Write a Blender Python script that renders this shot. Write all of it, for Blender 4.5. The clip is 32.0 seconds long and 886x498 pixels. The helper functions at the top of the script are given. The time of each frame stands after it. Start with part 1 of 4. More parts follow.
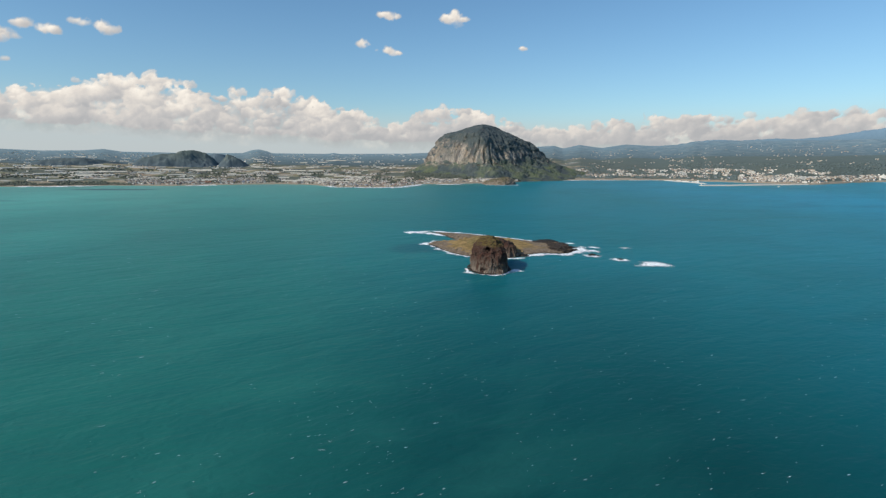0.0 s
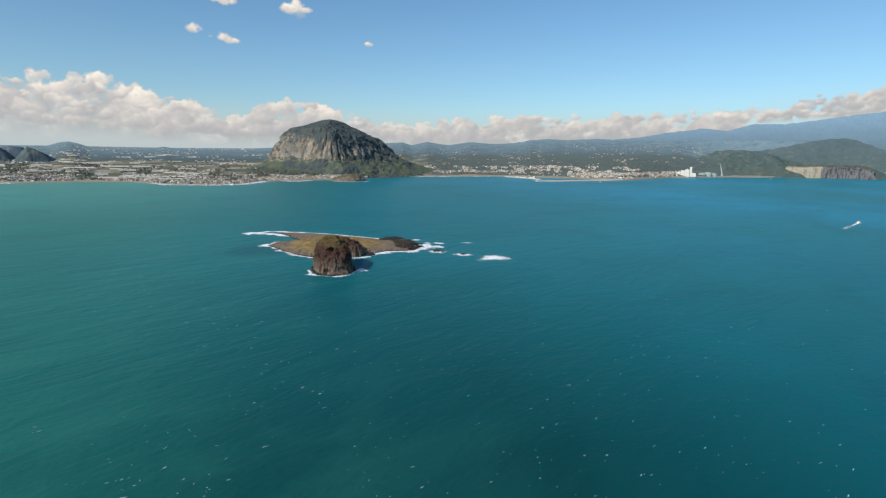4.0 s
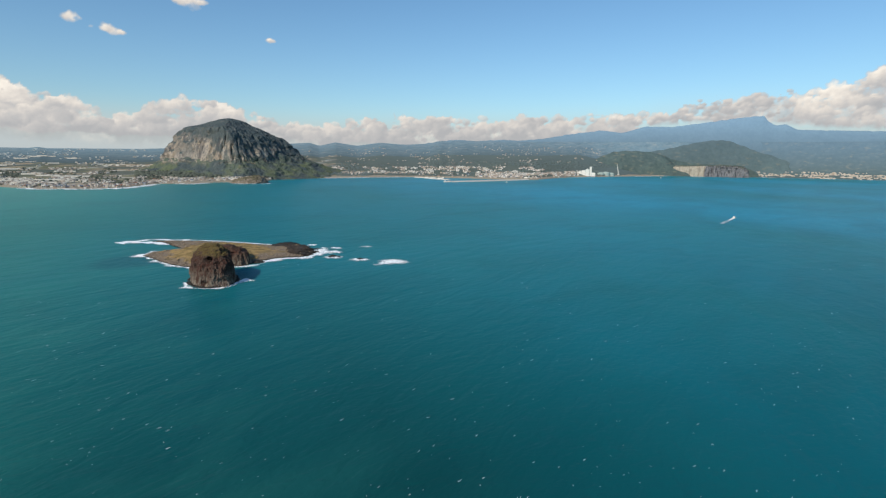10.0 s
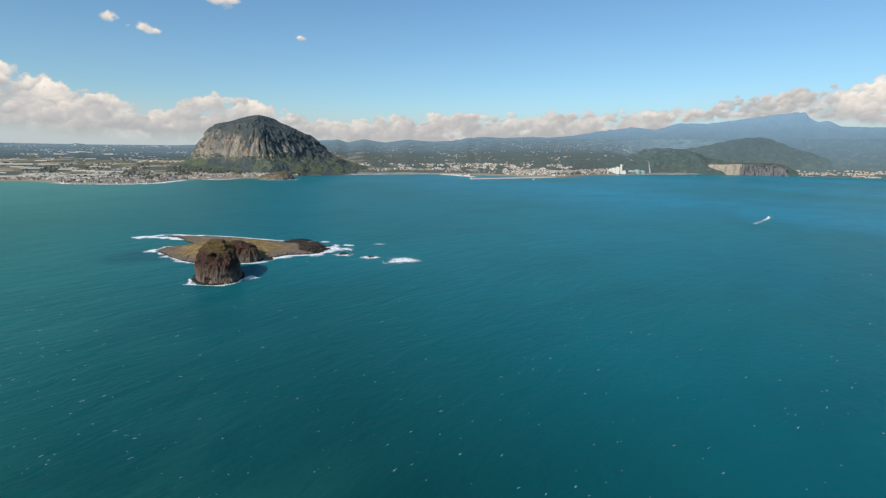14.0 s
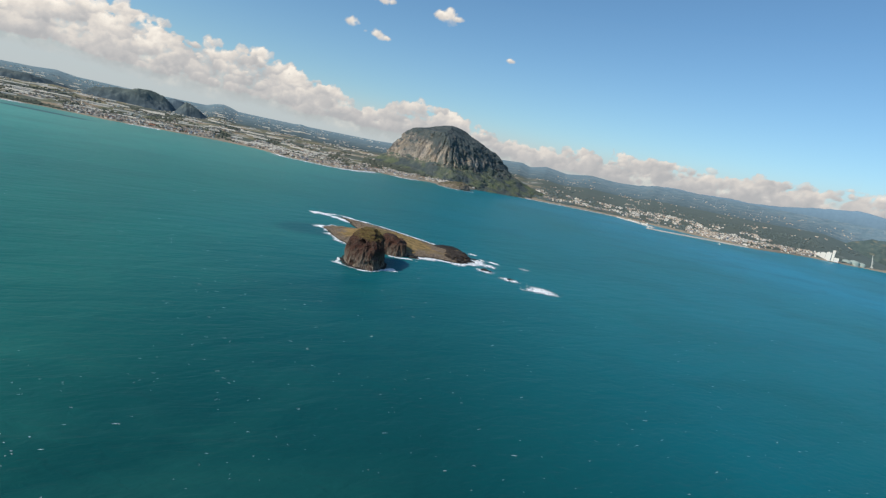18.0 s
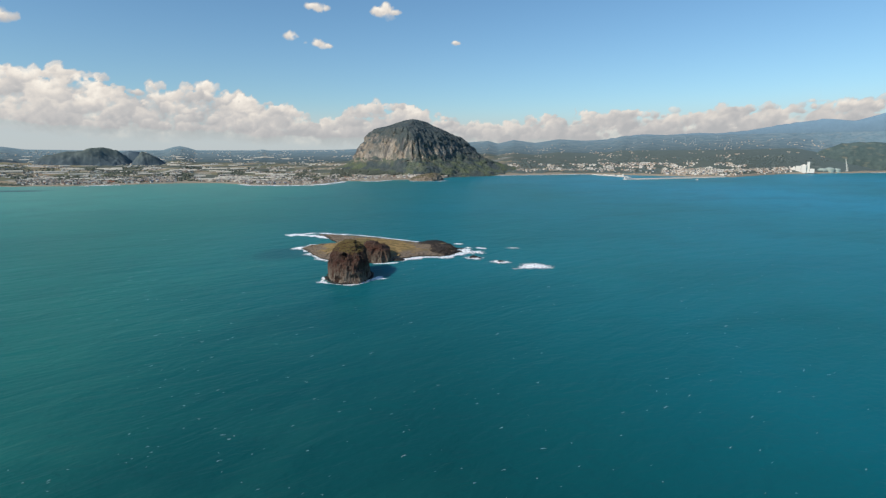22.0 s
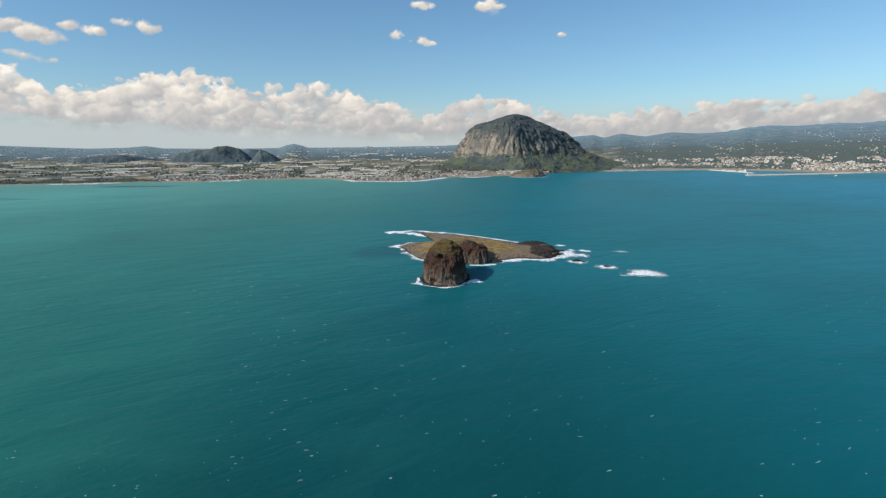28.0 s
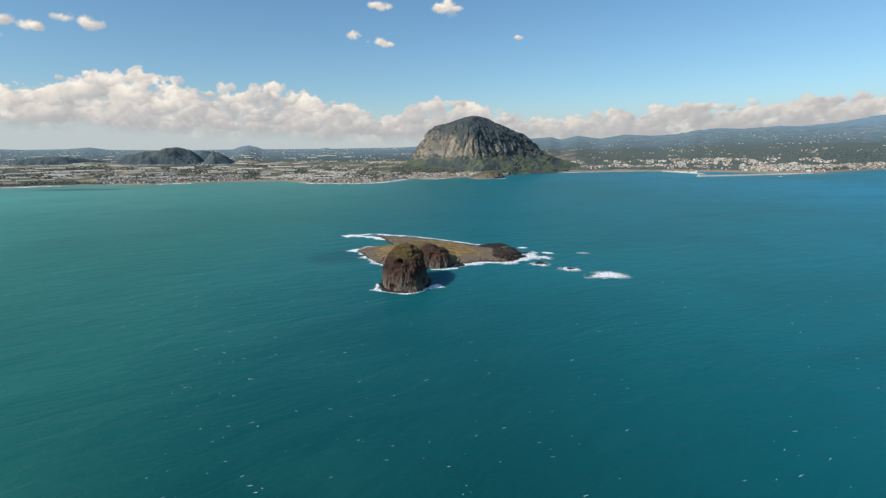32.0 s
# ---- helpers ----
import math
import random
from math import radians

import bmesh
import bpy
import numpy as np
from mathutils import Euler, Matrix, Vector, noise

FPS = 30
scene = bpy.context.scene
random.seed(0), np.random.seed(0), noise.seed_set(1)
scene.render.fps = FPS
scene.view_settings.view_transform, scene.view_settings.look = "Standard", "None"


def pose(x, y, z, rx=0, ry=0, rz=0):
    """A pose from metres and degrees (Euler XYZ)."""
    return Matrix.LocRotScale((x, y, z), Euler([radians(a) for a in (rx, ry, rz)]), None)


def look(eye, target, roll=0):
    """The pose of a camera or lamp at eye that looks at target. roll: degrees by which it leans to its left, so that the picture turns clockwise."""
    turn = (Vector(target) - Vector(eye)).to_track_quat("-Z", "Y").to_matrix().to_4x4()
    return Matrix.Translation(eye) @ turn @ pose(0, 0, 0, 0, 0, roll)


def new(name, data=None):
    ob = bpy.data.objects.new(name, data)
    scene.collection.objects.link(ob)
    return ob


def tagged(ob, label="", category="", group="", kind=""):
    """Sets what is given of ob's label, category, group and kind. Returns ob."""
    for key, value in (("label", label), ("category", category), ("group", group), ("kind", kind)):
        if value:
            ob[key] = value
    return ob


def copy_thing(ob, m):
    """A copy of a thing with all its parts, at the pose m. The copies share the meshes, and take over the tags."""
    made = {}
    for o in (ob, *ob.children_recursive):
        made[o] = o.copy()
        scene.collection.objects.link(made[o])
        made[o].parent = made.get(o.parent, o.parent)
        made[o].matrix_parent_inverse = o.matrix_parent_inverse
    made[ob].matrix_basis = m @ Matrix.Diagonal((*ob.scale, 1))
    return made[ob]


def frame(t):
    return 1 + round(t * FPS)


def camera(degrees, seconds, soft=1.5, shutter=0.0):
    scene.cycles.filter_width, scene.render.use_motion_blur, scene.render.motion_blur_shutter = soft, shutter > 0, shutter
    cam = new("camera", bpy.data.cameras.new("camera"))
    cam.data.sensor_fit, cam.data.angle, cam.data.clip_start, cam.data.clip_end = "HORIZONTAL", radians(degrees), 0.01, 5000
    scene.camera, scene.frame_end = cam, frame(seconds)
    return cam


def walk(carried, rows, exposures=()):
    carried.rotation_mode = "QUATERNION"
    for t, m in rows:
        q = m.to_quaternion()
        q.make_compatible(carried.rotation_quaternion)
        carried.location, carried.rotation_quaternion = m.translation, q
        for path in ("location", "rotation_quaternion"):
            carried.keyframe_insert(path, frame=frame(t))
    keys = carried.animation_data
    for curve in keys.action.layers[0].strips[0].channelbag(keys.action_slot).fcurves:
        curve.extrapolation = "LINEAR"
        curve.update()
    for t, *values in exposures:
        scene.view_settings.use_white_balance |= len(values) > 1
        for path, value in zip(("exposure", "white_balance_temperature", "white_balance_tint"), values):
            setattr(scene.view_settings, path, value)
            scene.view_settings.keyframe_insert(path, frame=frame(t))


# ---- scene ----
# The camera: seconds, place, then yaw to the left, pitch and lean in degrees.
PATH = (
    (0, 0.0, -0.0, 116.2, -0.00, -9.49, 0.24),
    (0.5, 1.5, 1.3, 116.3, -0.48, -9.70, 0.25),
    (1, 2.9, 2.5, 116.4, -2.05, -9.78, 0.21),
    (1.5, 4.2, 3.7, 116.5, -3.67, -9.74, 0.38),
    (2, 5.4, 5.0, 116.7, -5.92, -9.76, 0.54),
    (2.5, 6.7, 6.3, 116.9, -8.40, -9.79, 0.51),
    (3, 8.2, 7.5, 117.1, -10.89, -9.90, 0.60),
    (3.5, 9.7, 8.7, 117.3, -13.30, -9.86, 0.67),
    (4, 11.2, 9.9, 117.5, -15.56, -9.77, 0.74),
    (4.5, 12.7, 11.1, 117.7, -17.82, -9.80, 0.75),
    (6.5, 20.3, 15.2, 118.3, -23.34, -9.69, 0.68),
    (7, 22.3, 16.4, 118.2, -24.18, -9.74, 0.77),
    (7.5, 24.4, 17.6, 118.1, -24.70, -9.69, 0.87),
    (8, 26.6, 18.8, 117.9, -25.27, -9.58, 0.83),
    (8.5, 29.3, 20.1, 117.7, -25.59, -9.60, 0.83),
    (9, 32.1, 21.3, 117.6, -25.33, -9.63, 0.77),
    (9.5, 34.9, 22.6, 117.4, -24.95, -9.70, 0.68),
    (10, 37.8, 23.9, 117.3, -24.64, -9.58, 0.66),
    (10.5, 40.7, 25.3, 117.2, -24.29, -9.65, 0.65),
    (11, 43.8, 26.7, 117.1, -23.83, -9.63, 0.69),
    (11.5, 47.0, 28.2, 116.9, -23.39, -9.45, 0.64),
    (12, 50.0, 29.5, 116.8, -22.82, -9.73, 0.61),
    (12.5, 52.9, 30.9, 116.6, -22.62, -9.84, 0.67),
    (13, 55.9, 32.2, 116.3, -22.29, -9.89, 0.79),
    (13.5, 59.0, 33.4, 116.1, -21.68, -9.91, 0.71),
    (15.2, 69.8, 35.7, 115.7, -21.60, -9.88, 1.20),
    (15.5, 71.7, 36.1, 115.6, -22.29, -9.88, 5.72),
    (15.6, 72.4, 36.2, 115.5, -22.40, -9.84, 8.30),
    (15.7, 73.1, 36.3, 115.4, -22.60, -9.80, 11.60),
    (15.8, 73.7, 36.5, 115.4, -22.80, -9.77, 12.60),
    (16, 75.1, 36.7, 115.2, -23.03, -9.69, 13.27),
    (16.5, 78.2, 37.5, 114.9, -22.36, -9.34, 14.73),
    (17, 80.9, 38.6, 114.6, -17.04, -9.16, 14.37),
    (17.5, 83.1, 40.0, 114.4, -10.02, -9.19, 13.38),
    (18, 84.7, 41.6, 114.1, -4.23, -9.16, 11.84),
    (18.5, 85.6, 43.3, 114.0, 1.71, -9.30, 6.86),
    (19, 86.2, 45.0, 113.9, 4.69, -9.45, 2.45),
    (19.5, 86.6, 46.7, 113.8, 3.78, -9.73, 1.27),
    (20, 87.0, 48.5, 113.9, 1.80, -9.59, 0.16),
    (20.5, 87.5, 50.4, 114.0, 0.04, -9.59, 0.16),
    (21, 87.9, 52.5, 114.2, -1.81, -9.73, 0.05),
    (21.5, 88.2, 54.6, 114.6, -3.83, -9.77, -0.07),
    (22, 88.6, 56.6, 115.0, -5.65, -9.91, -0.17),
    (22.5, 89.0, 58.5, 115.4, -7.98, -10.14, -0.10),
    (22.7, 89.1, 59.3, 115.5, -7.60, -10.14, -0.01),
    (22.8, 89.2, 59.7, 115.6, -4.10, -10.14, 0.04),
    (22.9, 89.3, 60.1, 115.7, -0.20, -10.13, 0.08),
    (23, 89.3, 60.5, 115.8, 4.64, -10.13, 0.13),
    (23.5, 89.7, 62.5, 116.2, 11.67, -10.05, 4.01),
    (24, 90.0, 64.5, 116.6, 13.68, -10.03, 2.09),
    (24.5, 90.2, 66.5, 116.9, 14.61, -10.03, 0.24),
    (25, 90.4, 68.4, 117.2, 12.15, -10.15, -0.80),
    (25.5, 90.5, 70.3, 117.3, 10.75, -10.53, -0.80),
    (27.5, 89.8, 79.3, 116.8, 5.97, -10.23, -0.71),
    (28, 89.8, 81.6, 116.7, 4.93, -10.31, -0.67),
    (28.5, 89.7, 83.8, 116.5, 4.02, -10.40, -0.70),
    (29, 89.5, 86.1, 116.3, 3.40, -10.23, -0.70),
    (29.5, 89.3, 88.4, 116.1, 2.55, -10.28, -0.68),
    (30, 89.2, 90.8, 115.9, 2.10, -10.36, -0.73),
    (30.5, 89.1, 93.3, 115.6, 1.39, -10.40, -0.64),
    (31, 88.9, 95.9, 115.4, 1.21, -10.28, -0.63),
    (31.5, 88.8, 98.7, 115.2, 0.96, -10.26, -0.66),
    (32, 88.7, 101.5, 115.0, 0.68, -10.16, -0.64),
)

cam = camera(78.53, 32.0, soft=1.3)


def gaze(x, y, z, yaw, pitch, lean):
    a, p = radians(yaw), radians(pitch)
    way = Vector((-math.sin(a) * math.cos(p), math.cos(a) * math.cos(p), math.sin(p)))
    return look((x, y, z), Vector((x, y, z)) + way, lean)


walk(cam, [(row[0], gaze(*row[1:])) for row in PATH], exposures=((0.0, 0.0), (32.0, 0.0)))

# ---- light: afternoon sun from the west, clear sky ----
SUN_EL, SUN_WAY = 37.0, Vector((-0.86, -0.51, 0.0)).normalized()
world = bpy.data.worlds.new("sky")
scene.world = world
world.use_nodes = True
wn = world.node_tree.nodes
sky = wn.new("ShaderNodeTexSky")
sky.sky_type, sky.sun_disc = "NISHITA", False
sky.sun_elevation = radians(SUN_EL)
sky.sun_rotation = math.atan2(SUN_WAY.x, SUN_WAY.y)
sky.altitude, sky.air_density, sky.dust_density, sky.ozone_density = 0, 1.0, 0.5, 4.0
wn["Background"].inputs[1].default_value = 0.118
tint = wn.new("ShaderNodeMix")
tint.data_type, tint.blend_type = "RGBA", "MULTIPLY"
tint.inputs[0].default_value, tint.inputs[7].default_value = 1.0, (0.81, 1.02, 1.05, 1.0)
world.node_tree.links.new(sky.outputs[0], tint.inputs[6])
world.node_tree.links.new(tint.outputs[2], wn["Background"].inputs[0])
sun_data = bpy.data.lights.new("sun", "SUN")
sun_data.energy, sun_data.angle, sun_data.color = 3.6, radians(0.5), (1.0, 0.92, 0.8)
sun = new("sun", sun_data)
up = Vector((SUN_WAY.x * math.cos(radians(SUN_EL)), SUN_WAY.y * math.cos(radians(SUN_EL)), math.sin(radians(SUN_EL))))
sun.matrix_world = look(up * 3000, (0, 0, 0))


# ---- materials ----
class Nodes:
    """Short ways to build a node material."""

    def __init__(self, name, rough=0.8, spec=0.3):
        self.mat = bpy.data.materials.new(name)
        self.mat.use_nodes = True
        self.tree = self.mat.node_tree
        self.bsdf = self.tree.nodes["Principled BSDF"]
        self.bsdf.inputs["Roughness"].default_value = rough
        self.bsdf.inputs["Specular IOR Level"].default_value = spec
        self.where = self.tree.nodes.new("ShaderNodeTexCoord").outputs["Object"]

    def node(self, kind, **values):
        n = self.tree.nodes.new(kind)
        for key, value in values.items():
            setattr(n, key, value)
        return n

    def link(self, a, b):
        if isinstance(a, (int, float)):
            b.default_value = a
        elif isinstance(a, tuple):
            b.default_value = (*a, 1.0) if len(a) == 3 and b.type == "RGBA" else a
        else:
            self.tree.links.new(a, b)

    def scaled(self, s, turn=0.0):
        """The place turned about the vertical, then drawn out or pressed along its axes."""
        at = self.where
        for slot, value in ((2, (0, 0, radians(turn))), (3, s)):
            n = self.node("ShaderNodeMapping")
            self.link(at, n.inputs[0])
            n.inputs[slot].default_value = value
            at = n.outputs[0]
        return at

    def noise(self, scale, detail=4.0, at=None, rough=0.55, warp=0.0):
        n = self.node("ShaderNodeTexNoise")
        self.link(at or self.where, n.inputs["Vector"])
        for key, value in (("Scale", scale), ("Detail", detail), ("Roughness", rough), ("Distortion", warp)):
            n.inputs[key].default_value = value
        return n.outputs[0]

    def cells(self, scale, at=None, what="Color", feature="F1"):
        n = self.node("ShaderNodeTexVoronoi", feature=feature)
        self.link(at or self.where, n.inputs["Vector"])
        n.inputs["Scale"].default_value = scale
        return n.outputs[what]

    def ramp(self, value, *stops):
        n = self.node("ShaderNodeValToRGB")
        self.link(value, n.inputs[0])
        e = n.color_ramp.elements
        while len(e) < len(stops):
            e.new(0.5)
        for item, (at, col) in zip(e, stops):
            item.position = at
            item.color = (*col, 1) if isinstance(col, tuple) else (col, col, col, 1)
        return n.outputs[0]

    def mix(self, f, a, b, way="MIX"):
        n = self.node("ShaderNodeMix", data_type="RGBA", blend_type=way)
        self.link(f, n.inputs[0]), self.link(a, n.inputs[6]), self.link(b, n.inputs[7])
        return n.outputs[2]

    def maths(self, a, b, what):
        n = self.node("ShaderNodeMath", operation=what)
        self.link(a, n.inputs[0]), self.link(b, n.inputs[1])
        return n.outputs[0]

    def split(self, axis, at=None):
        n = self.node("ShaderNodeSeparateXYZ")
        self.link(at or self.where, n.inputs[0])
        return n.outputs[axis]

    def slope(self):
        """How level the surface lies: 1 is flat."""
        n = self.node("ShaderNodeNewGeometry")
        return self.split(2, n.outputs["Normal"])

    def span(self, value, lo, hi):
        n = self.node("ShaderNodeMapRange")
        self.link(value, n.inputs[0])
        n.inputs[1].default_value, n.inputs[2].default_value = lo, hi
        return n.outputs[0]

    def bump(self, height, strength, distance):
        n = self.node("ShaderNodeBump")
        n.inputs["Strength"].default_value, n.inputs["Distance"].default_value = strength, distance
        self.link(height, n.inputs["Height"])
        self.link(n.outputs[0], self.bsdf.inputs["Normal"])

    def colour(self, c):
        self.link(c, self.bsdf.inputs["Base Color"])
        return self


# dark patches in the water's colour: place, half extents and darkness
DARK_PATCHES = ((-34, 702, 40, 42, 0.45), (-1480, 1440, 330, 65, 0.85), (-745, 715, 130, 40, 0.85), (-1170, 1965, 190, 45, 0.85))


def sea_material():
    m = Nodes("sea_water", rough=0.35, spec=0.04)
    m.bsdf.inputs["IOR"].default_value = 1.33
    wide = m.noise(0.0016, 3, m.scaled((1.0, 0.55, 1), 15))
    mid = m.noise(0.008, 5, m.scaled((0.6, 1.1, 1), -30), warp=0.8)
    # near water dark, far and side water brighter: sky reflection painted into the colour
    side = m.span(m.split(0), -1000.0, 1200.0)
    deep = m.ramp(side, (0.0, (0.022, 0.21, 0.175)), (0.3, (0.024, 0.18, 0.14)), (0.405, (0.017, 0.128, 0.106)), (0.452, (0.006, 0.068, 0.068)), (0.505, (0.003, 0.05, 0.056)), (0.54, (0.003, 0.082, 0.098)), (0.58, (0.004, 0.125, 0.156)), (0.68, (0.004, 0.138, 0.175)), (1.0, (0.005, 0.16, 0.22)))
    sky_lit_water = m.ramp(side, (0.0, (0.065, 0.36, 0.305)), (0.34, (0.022, 0.212, 0.194)), (0.46, (0.008, 0.155, 0.178)), (0.56, (0.009, 0.172, 0.215)), (1.0, (0.014, 0.25, 0.37)))
    body = m.mix(m.span(m.split(1), 190.0, 640.0), deep, sky_lit_water)
    body = m.mix(m.ramp(wide, (0.38, 0.0), (0.66, 0.55)), body, (0.014, 0.15, 0.13))
    body = m.mix(m.ramp(mid, (0.45, 0.0), (0.75, 0.3)), body, (0.003, 0.075, 0.09))
    # long swell from the north-west, its bright faces painted in as paler bands
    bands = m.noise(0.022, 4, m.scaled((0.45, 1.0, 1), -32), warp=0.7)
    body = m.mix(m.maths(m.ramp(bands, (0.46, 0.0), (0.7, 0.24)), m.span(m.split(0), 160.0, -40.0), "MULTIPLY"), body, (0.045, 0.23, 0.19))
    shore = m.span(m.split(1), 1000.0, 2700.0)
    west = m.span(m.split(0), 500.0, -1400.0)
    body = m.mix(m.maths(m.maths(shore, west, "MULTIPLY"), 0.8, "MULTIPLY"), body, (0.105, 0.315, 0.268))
    for x, y, w, d, dark in DARK_PATCHES:
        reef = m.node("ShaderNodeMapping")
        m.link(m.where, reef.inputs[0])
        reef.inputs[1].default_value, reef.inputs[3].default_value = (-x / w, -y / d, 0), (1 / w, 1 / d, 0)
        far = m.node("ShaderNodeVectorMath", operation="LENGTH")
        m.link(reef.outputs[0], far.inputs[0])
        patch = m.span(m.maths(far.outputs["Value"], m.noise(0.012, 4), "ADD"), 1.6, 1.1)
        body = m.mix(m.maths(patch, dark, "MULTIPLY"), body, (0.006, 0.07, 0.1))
    streaks = m.noise(0.03, 5, m.scaled((0.5, 1.1, 1), -28), warp=0.8)
    body = m.mix(m.ramp(streaks, (0.46, 0.0), (0.76, 0.2)), body, (0.004, 0.085, 0.095))
    m.colour(body)
    chop = m.noise(0.24, 5, m.scaled((0.6, 1.1, 1), -20), warp=0.6)
    swell = m.noise(0.06, 3, m.scaled((0.4, 1.1, 1), -32), warp=0.5)
    m.bump(m.maths(m.maths(chop, 0.8, "MULTIPLY"), m.maths(swell, 2.2, "MULTIPLY"), "ADD"), 0.5, 1.4)
    return m.mat


def foam_material(name="sea_foam", strength=1.0, heap=0.5):
    """White water, torn along its edges."""
    m = Nodes(name, rough=0.9, spec=0.1)
    m.colour(m.mix(m.noise(0.4, 5), (0.82, 0.86, 0.86), (0.96, 0.97, 0.96)))
    across = m.node("ShaderNodeUVMap")
    v = m.split(1, across.outputs[0])
    hump = m.maths(m.maths(v, m.maths(1.0, v, "SUBTRACT"), "MULTIPLY"), 4.0, "MULTIPLY")
    lace = m.span(m.noise(0.36, 6, warp=1.2, rough=0.65), 0.34, 0.68)
    torn = m.maths(m.maths(lace, 0.72, "MULTIPLY"), m.maths(hump, heap, "MULTIPLY"), "ADD")
    m.link(m.maths(m.span(torn, 0.52, 0.74), strength, "MULTIPLY"), m.bsdf.inputs["Alpha"])
    return m.mat


def rock_material(name, low, high, scale, red=None, grass=None, grass_slope=0.75, pale_to=None, grass_from=None):
    """Weathered rock with streaks down its faces; grass where it lies level."""
    m = Nodes(name, rough=0.9, spec=0.2)
    grain = m.noise(2.2 * scale, 6)
    blotch = m.noise(0.35 * scale, 5, warp=0.5)
    streak = m.noise(1.2 * scale, 4, m.scaled((1, 1, 0.12)))
    c = m.mix(m.ramp(grain, (0.3, 0.0), (0.7, 1.0)), low, high)
    c = m.mix(m.ramp(streak, (0.5, 0.0), (0.64, 0.85)), c, tuple(v * 0.35 for v in low))
    if red:
        c = m.mix(m.ramp(blotch, (0.4, 0.0), (0.6, 0.85)), c, red)
    if pale_to:
        z0, z1, pale = pale_to
        foot = m.maths(m.span(m.split(2), z1, z0), m.ramp(streak, (0.42, 0.05), (0.58, 1.0)), "MULTIPLY")
        c = m.mix(foot, c, m.mix(grain, pale, tuple(v * 0.45 for v in pale)))
    if grass:
        level = m.maths(m.slope(), m.maths(blotch, 0.35, "MULTIPLY"), "ADD")
        g = m.mix(m.noise(0.9 * scale, 5), grass, tuple(v * 0.5 for v in grass))
        where = m.span(level, grass_slope, grass_slope + 0.16)
        if grass_from:
            where = m.maths(where, m.span(m.maths(m.split(2), m.maths(blotch, 8.0, "MULTIPLY"), "ADD"), grass_from + 3, grass_from + 6), "MULTIPLY")
        c = m.mix(where, c, g)
    m.colour(c)
    m.bump(m.maths(grain, streak, "ADD"), 0.8, 0.6 / scale)
    return m.mat


def shore_material():
    """Grey-brown lava shore, with dry grass on the higher middle."""
    m = Nodes("shore_rock", rough=0.95, spec=0.15)
    grain = m.noise(0.9, 7)
    blotch = m.noise(0.07, 5, warp=0.6)
    c = m.mix(m.ramp(grain, (0.35, 0.0), (0.65, 1.0)), (0.075, 0.058, 0.044), (0.37, 0.285, 0.205))
    c = m.mix(m.span(m.split(2), 1.3, 0.4), c, (0.028, 0.026, 0.022))
    up = m.maths(m.split(2), m.maths(blotch, 4.0, "MULTIPLY"), "ADD")
    g = m.mix(m.ramp(m.noise(0.12, 4), (0.42, 0.0), (0.6, 1.0)), (0.44, 0.29, 0.12), (0.22, 0.155, 0.06))
    g = m.mix(m.ramp(grain, (0.4, 0.0), (0.7, 0.5)), g, (0.1, 0.075, 0.035))
    m.colour(m.mix(m.span(up, 4.6, 5.6), c, g))
    m.bump(grain, 0.9, 1.2)
    return m.mat


def cliff_material():
    """The lava dome: grey and buff cliffs, with bush on every ledge and over the top."""
    m = Nodes("dome_rock_and_bush", rough=0.95, spec=0.15)
    streak = m.noise(0.03, 7, m.scaled((1, 1, 0.16)), warp=0.5)
    grain = m.noise(0.09, 6)
    blotch = m.noise(0.014, 5, warp=0.4)
    rock = m.mix(m.ramp(streak, (0.38, 0.0), (0.62, 1.0)), (0.115, 0.108, 0.104), (0.42, 0.365, 0.3))
    rock = m.mix(m.ramp(blotch, (0.45, 0.0), (0.6, 0.7)), rock, (0.39, 0.31, 0.225))
    rock = m.mix(m.ramp(grain, (0.5, 0.0), (0.68, 0.75)), rock, (0.1, 0.1, 0.1))
    bush = m.mix(m.noise(0.12, 5), (0.05, 0.07, 0.08), (0.1, 0.122, 0.115))
    bush = m.mix(m.maths(m.ramp(m.noise(0.012, 4), (0.42, 0.0), (0.66, 0.9)), m.span(m.split(2), 130.0, 70.0), "MULTIPLY"), bush, (0.15, 0.175, 0.085))
    # the bush hangs lower down the cliffs towards the east, also darkening the shaded face
    up = m.maths(m.split(2), m.maths(m.maths(blotch, 120.0, "MULTIPLY"), m.maths(m.split(0), 0.16, "MULTIPLY"), "ADD"), "ADD")
    high = m.span(up, 262.0, 292.0)
    low = m.span(m.maths(m.split(2), m.maths(m.noise(0.012, 5), 110.0, "MULTIPLY"), "ADD"), 146.0, 128.0)
    level = m.maths(m.slope(), m.maths(m.noise(0.025, 5), 0.9, "MULTIPLY"), "ADD")
    cover = m.maths(m.span(level, 0.98, 1.12), m.maths(m.maths(high, 0.94, "MULTIPLY"), low, "MAXIMUM"), "MAXIMUM")
    # tufts thicken eastwards, standing in for shade on that face as well
    tufts = m.ramp(m.noise(0.022, 6, m.scaled((1, 1, 0.4)), warp=0.5), (0.47, 0.0), (0.55, 0.92))
    cover = m.maths(cover, m.maths(tufts, m.span(m.maths(m.split(2), m.maths(m.split(0), 0.5, "MULTIPLY"), "ADD"), 60.0, 250.0), "MULTIPLY"), "MAXIMUM")
    cover = m.maths(cover, m.ramp(m.noise(0.03, 5), (0.3, 0.75), (0.5, 1.0)), "MULTIPLY")
    m.colour(m.mix(cover, rock, bush))
    m.bump(m.maths(grain, streak, "ADD"), 1.0, 12.0)
    return m.mat


